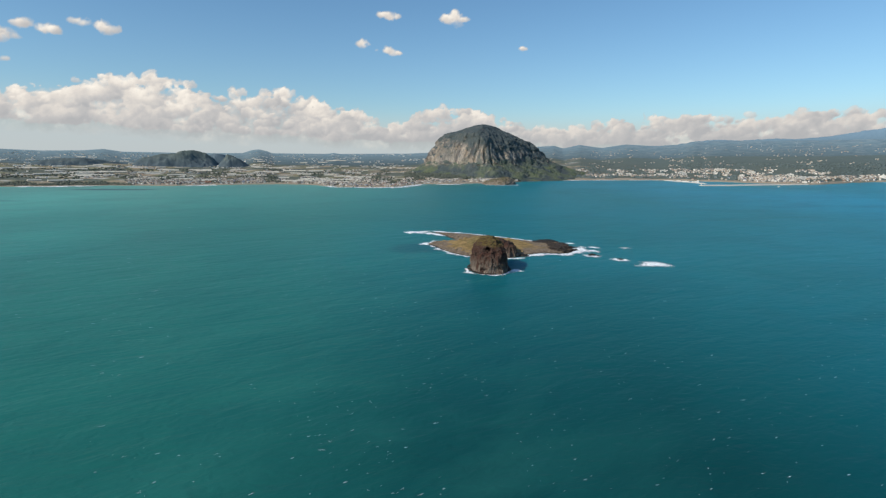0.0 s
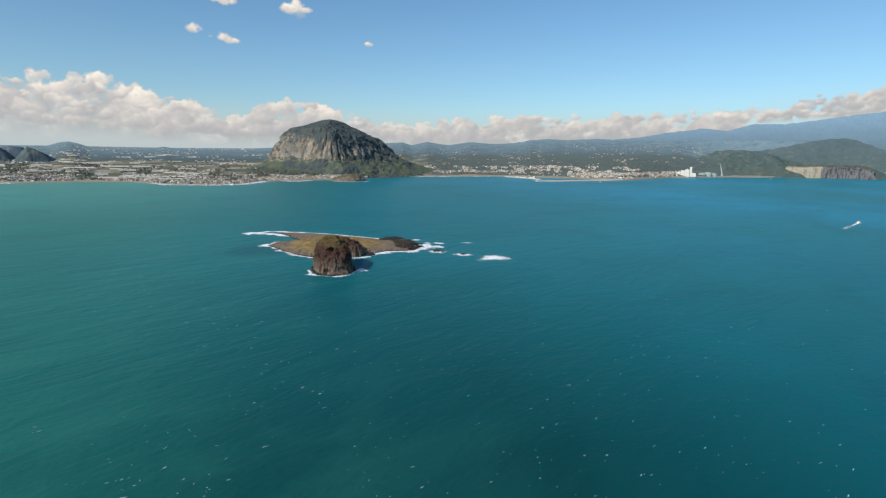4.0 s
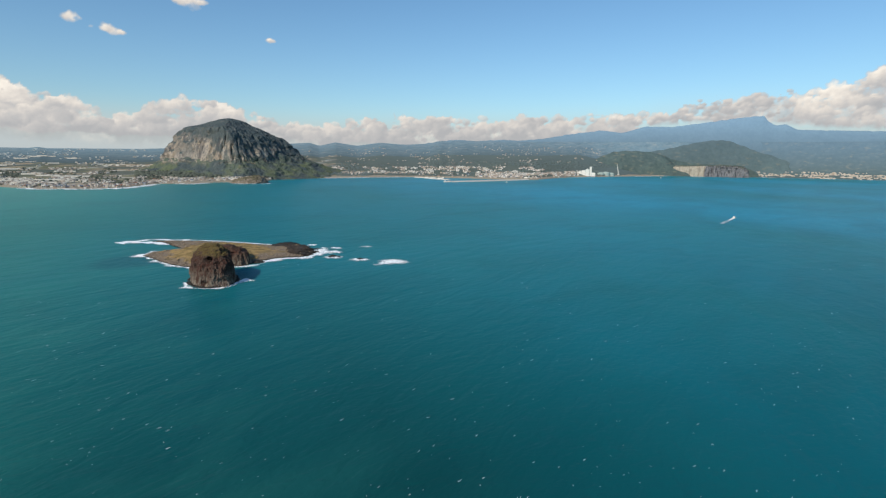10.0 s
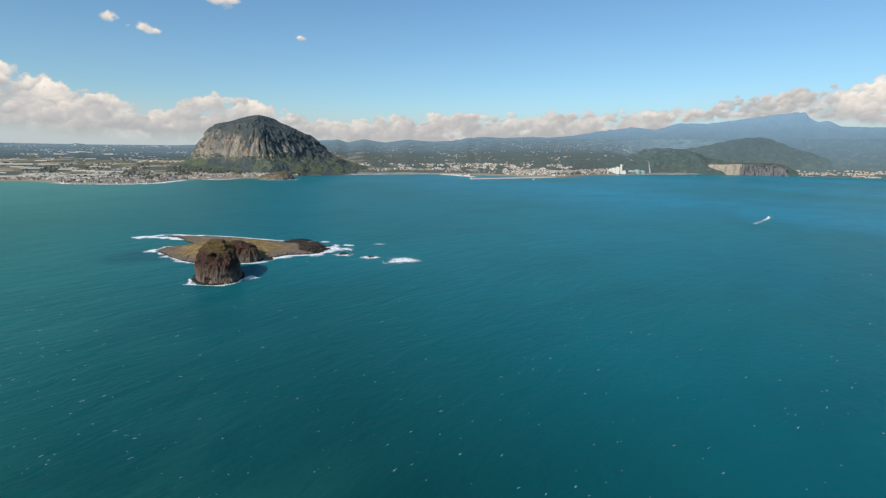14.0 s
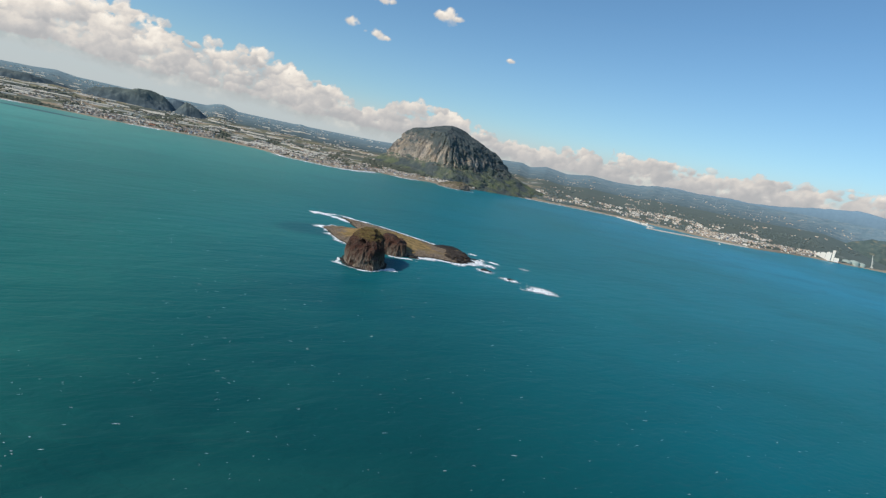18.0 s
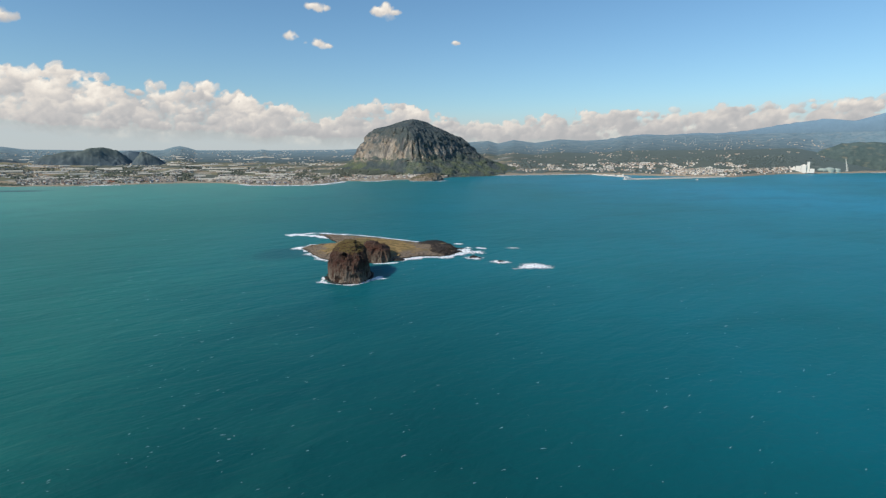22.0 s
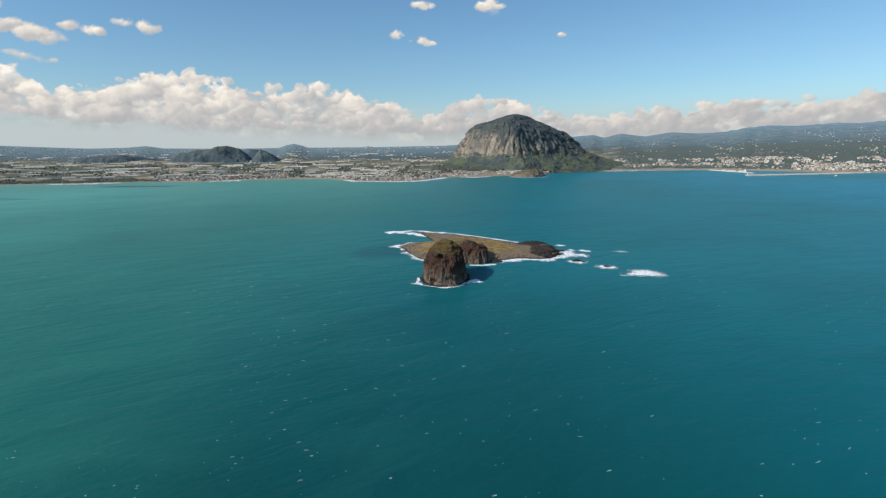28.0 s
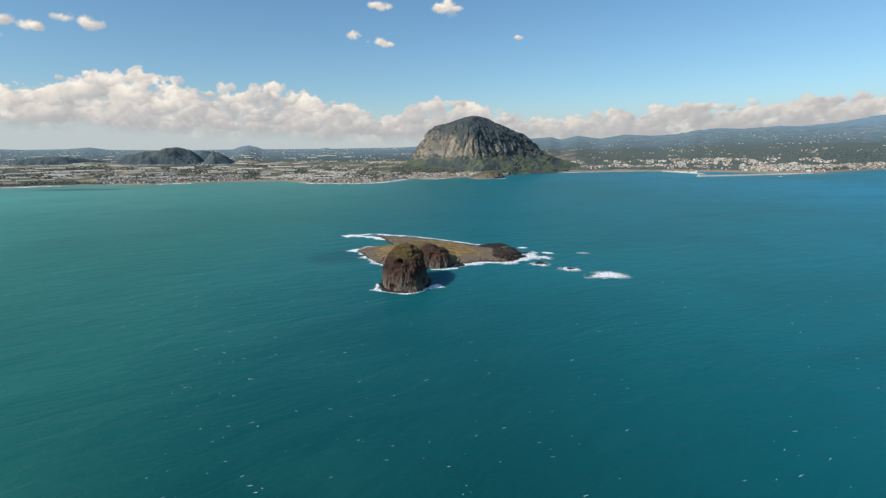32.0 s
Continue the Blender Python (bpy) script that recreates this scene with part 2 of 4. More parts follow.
def land_material():
    """Coastal farmland: small fields, straw, dark woods."""
    m = Nodes("farmland", rough=0.95, spec=0.1)
    strip = m.scaled((1, 0.55, 1), 24)
    cell = m.cells(0.012, strip)
    small = m.cells(0.028, m.scaled((0.5, 1, 1), -10))
    pick = m.split(0, cell)
    c = m.ramp(pick, (0.0, (0.17, 0.175, 0.105)), (0.25, (0.25, 0.235, 0.14)), (0.45, (0.38, 0.285, 0.19)), (0.65, (0.44, 0.35, 0.235)), (0.85, (0.24, 0.235, 0.135)), (1.0, (0.5, 0.44, 0.33)))
    c = m.mix(m.ramp(m.split(1, small), (0.55, 0.0), (0.6, 0.6)), c, (0.15, 0.155, 0.11))
    c = m.mix(m.ramp(m.split(2, small), (0.8, 0.0), (0.83, 0.85)), c, (0.6, 0.58, 0.53))
    more = m.maths(m.span(m.split(0), 500.0, 1500.0), 0.2, "MULTIPLY")
    wood = m.ramp(m.maths(m.noise(0.006, 6, m.scaled((0.6, 1, 1)), warp=0.7), more, "ADD"), (0.49, 0.0), (0.55, 0.95))
    c = m.mix(wood, c, m.mix(m.noise(0.08, 4), (0.09, 0.112, 0.1), (0.135, 0.155, 0.13)))
    c = m.mix(m.noise(0.06, 5), c, m.mix(0.4, c, (0.08, 0.08, 0.05)))
    # far eastern land turns blue-grey: haze painted into the field colours
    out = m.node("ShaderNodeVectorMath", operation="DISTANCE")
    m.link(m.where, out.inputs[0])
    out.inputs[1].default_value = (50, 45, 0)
    haze_tint = m.mix(m.noise(0.03, 5), (0.095, 0.13, 0.128), (0.135, 0.18, 0.178))
    c = m.mix(m.maths(m.maths(m.span(out.outputs["Value"], 3150.0, 4300.0), m.span(m.split(0), 300.0, 1500.0), "MULTIPLY"), 0.85, "MULTIPLY"), c, haze_tint)
    beach = m.ramp(m.maths(m.split(2), m.maths(m.noise(0.006, 4), 17.0, "MULTIPLY"), "SUBTRACT"), (0.0, 1.0), (0.9, 0.0))
    m.colour(m.mix(beach, c, m.mix(m.noise(0.05, 5), (0.24, 0.2, 0.15), (0.42, 0.355, 0.265))))
    m.bump(m.noise(0.05, 6), 0.6, 6.0)
    return m.mat


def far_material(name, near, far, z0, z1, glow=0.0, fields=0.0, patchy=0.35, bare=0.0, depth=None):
    """Distant wooded country, the sea air's haze put into its colour and glow."""
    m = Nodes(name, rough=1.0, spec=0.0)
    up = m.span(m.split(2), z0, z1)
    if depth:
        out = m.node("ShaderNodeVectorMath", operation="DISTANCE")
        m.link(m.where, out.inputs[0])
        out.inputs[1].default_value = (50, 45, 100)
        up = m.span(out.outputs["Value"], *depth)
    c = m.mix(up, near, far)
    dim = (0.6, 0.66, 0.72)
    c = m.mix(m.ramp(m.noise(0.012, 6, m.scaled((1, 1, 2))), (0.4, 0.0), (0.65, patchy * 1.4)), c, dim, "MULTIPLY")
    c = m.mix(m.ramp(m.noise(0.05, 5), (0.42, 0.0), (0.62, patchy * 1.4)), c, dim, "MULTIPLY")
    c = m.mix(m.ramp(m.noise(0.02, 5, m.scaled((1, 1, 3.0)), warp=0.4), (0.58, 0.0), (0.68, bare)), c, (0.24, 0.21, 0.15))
    if fields:
        cell = m.cells(0.045, m.scaled((0.45, 1, 1.6)))
        c = m.mix(m.maths(m.ramp(m.split(0, cell), (0.72, 0.0), (0.8, 1.0)), fields, "MULTIPLY"), c, (0.24, 0.25, 0.24))
        c = m.mix(m.maths(m.ramp(m.split(1, cell), (0.6, 0.0), (0.7, 1.0)), fields, "MULTIPLY"), c, dim, "MULTIPLY")
    m.colour(c)
    # emission stands in for bright air in front of the land
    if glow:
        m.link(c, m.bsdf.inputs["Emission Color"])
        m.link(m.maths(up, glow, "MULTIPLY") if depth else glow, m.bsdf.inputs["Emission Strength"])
    m.bump(m.noise(0.03, 6), 0.12 if depth else 0.4, 5.0)
    return m.mat


def plain(name, col, rough=0.7, vary=0.25, scale=0.5, metal=0.0):
    m = Nodes(name, rough=rough)
    dark = tuple(v * (1 - vary) for v in col)
    m.colour(m.mix(m.noise(scale, 5), dark, col))
    m.bsdf.inputs["Metallic"].default_value = metal
    return m.mat


def cloud_material():
    """Fair-weather cloud far behind everything: cover, veil of haze and light come with the sheet, fine tatters from noise."""
    m = Nodes("cloud", rough=1.0, spec=0.0)
    sheet = m.node("ShaderNodeVertexColor", layer_name="cover").outputs[0]
    cover, veil, light = m.split(0, sheet), m.split(1, sheet), m.split(2, sheet)
    fine = m.maths(m.noise(0.03, 7, rough=0.6), 0.5, "SUBTRACT")
    edge = m.span(m.maths(cover, m.maths(fine, 0.55, "MULTIPLY"), "ADD"), 0.1, 0.95)
    lit = m.maths(light, m.maths(m.maths(m.noise(0.016, 6), 0.5, "SUBTRACT"), 0.5, "MULTIPLY"), "ADD")
    shade = m.ramp(lit, (0.0, (0.46, 0.465, 0.475)), (0.35, (0.575, 0.56, 0.55)), (0.65, (0.76, 0.71, 0.655)), (0.95, (1.0, 0.93, 0.83)))
    alpha = m.maths(edge, veil, "MAXIMUM")
    colour = m.mix(edge, (0.53, 0.575, 0.6), shade)
    glow = m.node("ShaderNodeEmission")
    m.link(colour, glow.inputs[0])
    clear, mix = m.node("ShaderNodeBsdfTransparent"), m.node("ShaderNodeMixShader")
    m.link(alpha, mix.inputs[0]), m.link(clear.outputs[0], mix.inputs[1]), m.link(glow.outputs[0], mix.inputs[2])
    m.link(mix.outputs[0], m.tree.nodes["Material Output"].inputs[0])
    return m.mat


SEA = sea_material()
STACK = rock_material("stack_rock", (0.038, 0.024, 0.019), (0.12, 0.078, 0.058), 0.5, red=(0.06, 0.023, 0.015), grass=(0.165, 0.118, 0.04), grass_slope=0.68, grass_from=25.0, pale_to=(1.0, 17.0, (0.35, 0.295, 0.235)))
STACK_BARE = rock_material("stack_bare_rock", (0.05, 0.032, 0.024), (0.13, 0.085, 0.06), 0.5, red=(0.08, 0.032, 0.02), pale_to=(3.0, 13.0, (0.24, 0.205, 0.16)))
SHORE = shore_material()
DARK = rock_material("black_lava", (0.022, 0.02, 0.018), (0.075, 0.065, 0.055), 0.6)
LAVA = rock_material("brown_lava", (0.034, 0.028, 0.024), (0.11, 0.088, 0.07), 0.7, red=(0.05, 0.038, 0.03))
HEAD = rock_material("headland_rock", (0.15, 0.12, 0.09), (0.38, 0.31, 0.23), 0.12, grass=(0.12, 0.11, 0.05), grass_slope=1.0)
BLUFF = rock_material("sea_cliff_rock", (0.38, 0.32, 0.25), (0.54, 0.46, 0.36), 0.06, grass=(0.12, 0.14, 0.1), grass_slope=0.85)
BLUFF_DARK = rock_material("dark_sea_cliff", (0.075, 0.08, 0.095), (0.3, 0.29, 0.285), 0.08, grass=(0.12, 0.14, 0.1), grass_slope=0.85)
DOME = cliff_material()
LAND = land_material()
# hills and far land paled and blued: haze put into the base colours
HILL = far_material("hill_in_haze", (0.105, 0.135, 0.155), (0.14, 0.165, 0.145), 50, 150, patchy=0.32, bare=0.2)
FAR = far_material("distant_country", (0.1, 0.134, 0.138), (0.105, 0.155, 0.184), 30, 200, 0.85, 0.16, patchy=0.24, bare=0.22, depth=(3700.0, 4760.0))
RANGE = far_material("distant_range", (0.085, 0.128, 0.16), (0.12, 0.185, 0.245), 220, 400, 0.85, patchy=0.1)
EAST_HILL = far_material("coast_hill_in_haze", (0.095, 0.125, 0.112), (0.1, 0.14, 0.142), 20, 240, patchy=0.3, bare=0.45)
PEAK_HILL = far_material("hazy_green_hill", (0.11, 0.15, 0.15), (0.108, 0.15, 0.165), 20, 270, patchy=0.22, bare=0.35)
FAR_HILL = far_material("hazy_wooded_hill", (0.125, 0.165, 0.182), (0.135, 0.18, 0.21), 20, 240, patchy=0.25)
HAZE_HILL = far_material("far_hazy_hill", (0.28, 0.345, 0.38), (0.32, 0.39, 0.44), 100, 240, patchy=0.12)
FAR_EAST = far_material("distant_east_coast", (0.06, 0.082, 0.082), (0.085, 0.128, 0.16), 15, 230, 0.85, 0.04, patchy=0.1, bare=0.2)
GRASS = rock_material("islet_turf", (0.2, 0.145, 0.055), (0.36, 0.26, 0.11), 0.4, red=(0.14, 0.105, 0.04))
CLOUD = cloud_material()
FOAM, THIN_FOAM, HEAP_FOAM = foam_material(), foam_material("thin_foam", 0.45), foam_material("heaped_foam", heap=0.75)
FLECK = plain("whitecap", (0.86, 0.97, 1.0), 0.9, 0.2, 0.3)


# ---- meshes ----
def mesh(name, verts, faces, material, smooth=True, parent=None, label=""):
    data = bpy.data.meshes.new(name)
    data.from_pydata([tuple(v) for v in verts], [], faces)
    data.materials.append(material)
    if smooth:
        data.polygons.foreach_set("use_smooth", [True] * len(data.polygons))
    data.update()
    ob = new(name, data)
    if parent:
        ob.parent = parent
    if label:
        ob["label"] = label
    return ob


def grid_faces(rows, cols, loop=False):
    n = cols if loop else cols - 1
    return [(i * cols + j, i * cols + (j + 1) % cols, (i + 1) * cols + (j + 1) % cols, (i + 1) * cols + j) for i in range(rows - 1) for j in range(n)]


def fract(p, octaves=4):
    return noise.fractal(Vector(p), 1.0, 2.0, octaves)


def loft(name, levels, material, rows=60, segs=140, power=2.0, rough=1.0, grain=1.0, ribs=0.35, ledge=0.0, dents=(), skew=0.0, flute=None, parent=None, label=""):
    """A rock form through levels of (z, x left, x right, y front, y back); ribs: how far the relief is drawn out downwards;
    skew: how far its front edge stands to one side; flute: depth, width, foot and head of the columns in its faces."""
    levels = np.array(levels, float)
    run = np.r_[0, np.cumsum(np.hypot(np.diff(levels[:, 0]), np.abs(np.diff(levels[:, 1:3], axis=0)).mean(1)))]
    verts = []
    for s in np.linspace(0, run[-1], rows):
        z, xl, xr, yf, yb = (np.interp(s, run, levels[:, k]) for k in range(5))
        fade = min(1.0, 3.0 * (xr - xl) / (levels[0, 2] - levels[0, 1]))
        for a in np.linspace(0, 2 * math.pi, segs, endpoint=False):
            c, d = math.cos(a), math.sin(a)
            x = (xl + xr) / 2 + (xr - xl) / 2 * math.copysign(abs(c) ** (2 / power), c)
            y = (yf + yb) / 2 + (yb - yf) / 2 * math.copysign(abs(d) ** (2 / power), d)
            if d < 0:
                x += skew * (1 - abs(c)) * (xr - xl) / 2
            q = (x / grain, y / grain, z / grain * ribs)
            n = fract(q, 5) + 0.5 * fract((q[0] * 3.1 + 7, q[1] * 3.1, q[2] * 3.1), 4)
            out = rough * fade * n
            if flute:
                deep, wide, z0, z1 = flute
                band = max(0.0, min(1.0, (z - z0) / (0.25 * (z1 - z0)), (z1 - z) / (0.5 * (z1 - z0))))
                groove = abs(noise.noise((x / wide, y / wide, z / wide * 0.07))) + 0.5 * abs(noise.noise((x / wide * 2.3, y / wide * 2.3, z / wide * 0.2 + 4)))
                out += deep * band * (0.3 - 3.0 * max(0.0, 0.34 - groove))
            for hx, hy, hz, hr, deep in dents:
                far = math.hypot(math.hypot(x - hx, y - hy), (z - hz) * 1.5) / hr
                out -= deep * max(0.0, 1 - far * far)
            step = ledge * fract((x / grain * 0.4, y / grain * 0.4, z / grain * 2.5), 3)
            verts.append((x + c * out, y + d * out, z + step * fade + 0.25 * rough * fade * fract((q[0] * 2, q[1] * 2, 5.5), 3) * (z > levels[0, 0] + 0.5)))
    faces = grid_faces(rows, segs, True)
    faces.append(tuple(range((rows - 1) * segs, rows * segs)))
    return mesh(name, verts, faces, material, parent=parent, label=label)


# ---- sea ----
ring = [0, 60, 150, 300, 600, 1000, 1600, 2400, 3400, 4400, 6000, 9000]
verts = [(50 + r * math.sin(radians(a)), 45 + r * math.cos(radians(a)), 0) for r in ring for a in range(0, 360, 6)]
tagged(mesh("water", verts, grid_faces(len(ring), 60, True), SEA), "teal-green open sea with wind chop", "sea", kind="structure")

# ---- the coast: bearing from the middle of the flight, its distance, and the bearing height of the skyline ----
COAST = np.array([(-75, 3000), (-53, 2900), (-49, 2860), (-45, 2800), (-41, 2740), (-37, 2640), (-33, 2620), (-28, 2470), (-25.5, 2490), (-18, 2490), (-15.5, 2420), (-12.3, 2190), (-9.6, 2155), (-6.3, 2150), (-3.2, 2440), (-0.5, 2400), (1.6, 2520), (4, 2540), (6.4, 2600), (7, 2760), (9.6, 2940), (14, 3050), (20, 3230), (24, 3180), (31, 3050), (32.5, 3010), (34.3, 3090), (38, 3660), (43.4, 4060), (47.6, 4430), (51, 4560), (54, 4590), (80, 4600)])
SKYLINE = np.array([(-75, 1.6), (-50, 1.0), (-45.5, 0.9), (-41, 0.68), (-37, 0.5), (-34, 0.55), (-32.5, 0.69), (-31, 0.46), (-29.8, 0.46), (-25, 0.38), (-20.8, 0.42), (-20, 0.7), (-19.3, 0.8), (-18.6, 0.65), (-18, 0.42), (-12.6, 0.4), (-12, 0.5), (-11.4, 0.4), (-4.4, 0.46), (5, 0.9), (9, 1.2), (10.8, 1.32), (11.8, 1.05), (13.4, 1.4), (15.6, 1.1), (17.9, 1.44), (20.5, 1.26), (23, 1.4), (24.2, 1.7), (25, 1.6), (26.1, 1.84), (28, 1.74), (31, 1.9), (32.2, 1.8), (34.5, 1.95), (80, 2.2)])
EYE = 116.0


def place(az, r, z=0.0):
    return Vector((50 + r * math.sin(radians(az)), 45 + r * math.cos(radians(az)), z))


def coast_r(az):
    return float(np.interp(az, COAST[:, 0], COAST[:, 1])) + 16 * noise.noise((az * 0.9, 3.3, 0)) + 7 * noise.noise((az * 3.0, 8.3, 0))


def ground_z(az, r):
    """The height of the land, which climbs gently inland."""
    shore = coast_r(az)
    s = (r - shore) / (4780 - shore)
    if s <= 0:
        return -4.0 + max(s, -0.01) * 100
    low, high = math.degrees(math.atan2(-EYE, shore)), min(float(np.interp(az, SKYLINE[:, 0], SKYLINE[:, 1])), 1.7)
    late = min(1.0, max(0.0, (az - 38.5) / 6))
    el = low + (high - low) * ((0.15 * s + 0.85 * s ** 0.85) * (1 - late) + (0.25 * s + 0.75 * s ** 4) * late)
    z = EYE + r * math.tan(radians(el))
    p = place(az, r)
    return z + min(s * 6, 1) * (1.2 - s) * (4 * fract((p.x / 350, p.y / 350, 1.0), 3)) + min(1.5, s * 40)


def land_sheet(name, a0, a1, s0, s1, na, nr, material):
    verts = []
    for i in range(nr):
        for a in np.linspace(a0, a1, na):
            shore = coast_r(a)
            s = s0 + (s1 - s0) * i / (nr - 1)
            r = shore - 25 + s * (4780 - shore + 25)
            verts.append(place(a, r, ground_z(a, r)))
    return mesh(name, verts, grid_faces(nr, na), material)


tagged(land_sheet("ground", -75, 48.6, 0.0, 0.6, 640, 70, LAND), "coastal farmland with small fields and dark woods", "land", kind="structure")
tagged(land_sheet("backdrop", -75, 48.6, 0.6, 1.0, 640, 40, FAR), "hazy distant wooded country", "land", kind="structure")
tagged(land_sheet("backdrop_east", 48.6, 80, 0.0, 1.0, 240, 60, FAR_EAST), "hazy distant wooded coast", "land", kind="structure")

# ---- the far range and the high mountain half in cloud ----
CREST = ((22, 1.3), (24.2, 1.7), (26.1, 1.84), (28, 1.74), (31, 1.9), (32.2, 1.8), (34.8, 2.02), (37.6, 2.5), (40.6, 2.86), (42.5, 2.6), (44.6, 3.2), (47.1, 3.15), (50.5, 3.58), (52.8, 3.9), (54.6, 4.03), (55.0, 3.5), (55.6, 3.15), (56.3, 3.26), (57.3, 2.75), (63.8, 2.5), (80, 2.4))
verts = []
for i in range(24):
    for a in np.linspace(20, 80, 420):
        top = float(np.interp(a, [c[0] for c in CREST], [c[1] for c in CREST]))
        h = math.sin(i / 23 * math.pi / 2)
        z = EYE + 4860 * math.tan(radians(top)) + 5 * noise.noise((a * 2.2, 0, 0))
        fold = 22 * fract((a * 0.35, i * 0.12, 2.0), 4) * math.sin(i / 23 * math.pi)
        verts.append(place(a, 4735 + 120 * i / 23 + fold * 0.5, 20 + (z - 20) * h + fold * 0.3))
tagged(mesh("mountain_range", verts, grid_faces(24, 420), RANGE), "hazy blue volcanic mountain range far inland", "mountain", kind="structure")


# ---- the lava dome mountain ----
def dx(px):
    return (px - 784) * 3.4


DOME_LEVELS = [(-8, dx(650), dx(1110), 2700, 3800), (20, dx(690), dx(1060), 2780, 3740), (46, dx(733), dx(1018), 2820, 3690), (84, dx(745), dx(986), 2890, 3650), (98, dx(749), dx(978), 2912, 3640), (135, dx(757), dx(963), 2930, 3625), (179, dx(764), dx(950), 2950, 3610), (219, dx(773), dx(934), 2975, 3590), (245, dx(781), dx(912), 3000, 3560), (262, dx(789), dx(899), 3030, 3540), (278, dx(809), dx(889), 3130, 3500), (298, dx(826), dx(879), 3180, 3450), (311, dx(837), dx(869), 3270, 3420), (317, dx(847), dx(861), 3295, 3390)]
tagged(loft("lava_dome_mountain", DOME_LEVELS, DOME, rows=130, segs=460, power=1.06, rough=15, grain=70, ribs=0.2, ledge=4, skew=-0.1, flute=(19, 44, 25, 325)), "steep lava dome mountain with buff cliffs and dark bush", "mountain")

# ---- the two stacks and the low islet ----
STACK_LEVELS = [(-2, 28.5, 69, 537, 608), (0.5, 30, 68.5, 537, 606), (8, 30.5, 68, 539, 604), (14, 31, 68, 541, 603), (19, 31.5, 67.5, 544, 603), (22.5, 33, 66.5, 548, 602), (25.5, 35, 65, 553, 601), (28.5, 38, 61, 561, 600), (31, 41, 57, 569, 598), (32.6, 43.5, 54.5, 577, 595), (33.4, 47, 51, 585, 591)]
HOLLOWS = ((45, 552, 22.5, 5.5, 8), (53, 547, 19, 4.5, 3), (62, 547, 12, 6, 3), (36, 547, 13, 5, 2.5), (56, 541, 5, 5, 2.5), (67, 572, 20, 9, 4), (41, 543, 3, 4, 2), (62, 556, 27, 6, 4))
tagged(loft("sea_rock", STACK_LEVELS, STACK, rows=190, segs=520, power=1.95, rough=2.1, grain=5.2, ribs=0.22, ledge=1.6, dents=HOLLOWS, skew=0.3, flute=(0.8, 2.1, -1, 21)), "steep red-brown volcanic sea stack with grassy crown", "rock")
STACK2_LEVELS = [(-2, 55, 90.5, 630, 690), (0.5, 56, 88.5, 632, 686), (6, 57, 88, 633.5, 682), (11.5, 58, 87, 635.5, 680), (14, 59, 83.5, 639, 676), (16.5, 60, 78, 644, 670), (18.5, 62, 73, 649, 664), (20, 64, 69, 654, 661)]
tagged(loft("small_sea_rock", STACK2_LEVELS, STACK_BARE, rows=90, segs=300, power=3.4, rough=1.9, grain=5.5, ribs=0.22, ledge=1.6, dents=((73, 635, 14, 6, 4), (80, 636, 15, 5, 3)), flute=(0.9, 2.4, -1, 14)), "smaller brown volcanic stack with grey columnar foot", "rock")
ISLET = [(-19, 735), (0, 692), (15, 662), (32, 642), (60, 634), (88, 640), (96, 652), (122, 667), (150, 664), (164, 684), (167, 712), (164, 738), (150, 757), (126, 752), (92, 782), (62, 811), (31, 833), (12, 842), (-4, 850), (-16, 847), (-4, 838), (4, 818), (10, 800), (21, 772), (16, 760), (-12, 755)]


def inside_by(x, y, ring):
    """How far a point lies inside a ring of corners, in metres; negative outside."""
    best, inn = 1e9, False
    for (ax, ay), (bx, by) in zip(ring, ring[1:] + ring[:1]):
        t = max(0, min(1, ((x - ax) * (bx - ax) + (y - ay) * (by - ay)) / ((bx - ax) ** 2 + (by - ay) ** 2)))
        best = min(best, math.hypot(x - ax - t * (bx - ax), y - ay - t * (by - ay)))
        if (ay > y) != (by > y) and x < (bx - ax) * (y - ay) / (by - ay) + ax:
            inn = not inn
    return best if inn else -best


def islet_z(x, y):
    d = inside_by(x, y, ISLET) + 2.5 * fract((x / 14, y / 14, 0), 4)
    if d < 0:
        return max(-2.5, d * 0.5)
    lift = 2.6 * (1 - math.exp(-d / 12)) + 5.0 * math.exp(-(((x - 60) / 45) ** 2 + ((y - 720) / 55) ** 2)) + 1.6 * math.exp(-(((x - 155) / 14) ** 2 + ((y - 712) / 34) ** 2))
    return lift + 0.8 * fract((x / 4, y / 4, 3), 4) * min(1, d / 5)


verts = [(x, y, islet_z(x, y)) for y in np.arange(622, 872, 1.6) for x in np.arange(-58, 176, 1.6)]
tagged(mesh("islet", verts, grid_faces(len(np.arange(622, 872, 1.6)), len(np.arange(-58, 176, 1.6))), SHORE), "low rocky islet with dry straw-coloured grass", "island")

# ---- wooded hills of the plain ----
def crag(name, az, r, levels, label, material, deep=0.8, **shape):
    """A steep rock across the line of sight: levels of (z, left, right) in metres from its middle."""
    full = [(z, a, b, -deep * (b - a) / 2, deep * (b - a) / 2) for z, a, b in levels]
    ob = loft(name, full, material, **{**dict(rows=40, segs=110, power=2.0, rough=9, grain=60, ribs=0.4), **shape})
    ob.matrix_world = pose(*place(az, r), 0, 0, -az)
    return tagged(ob, label, "cliff")


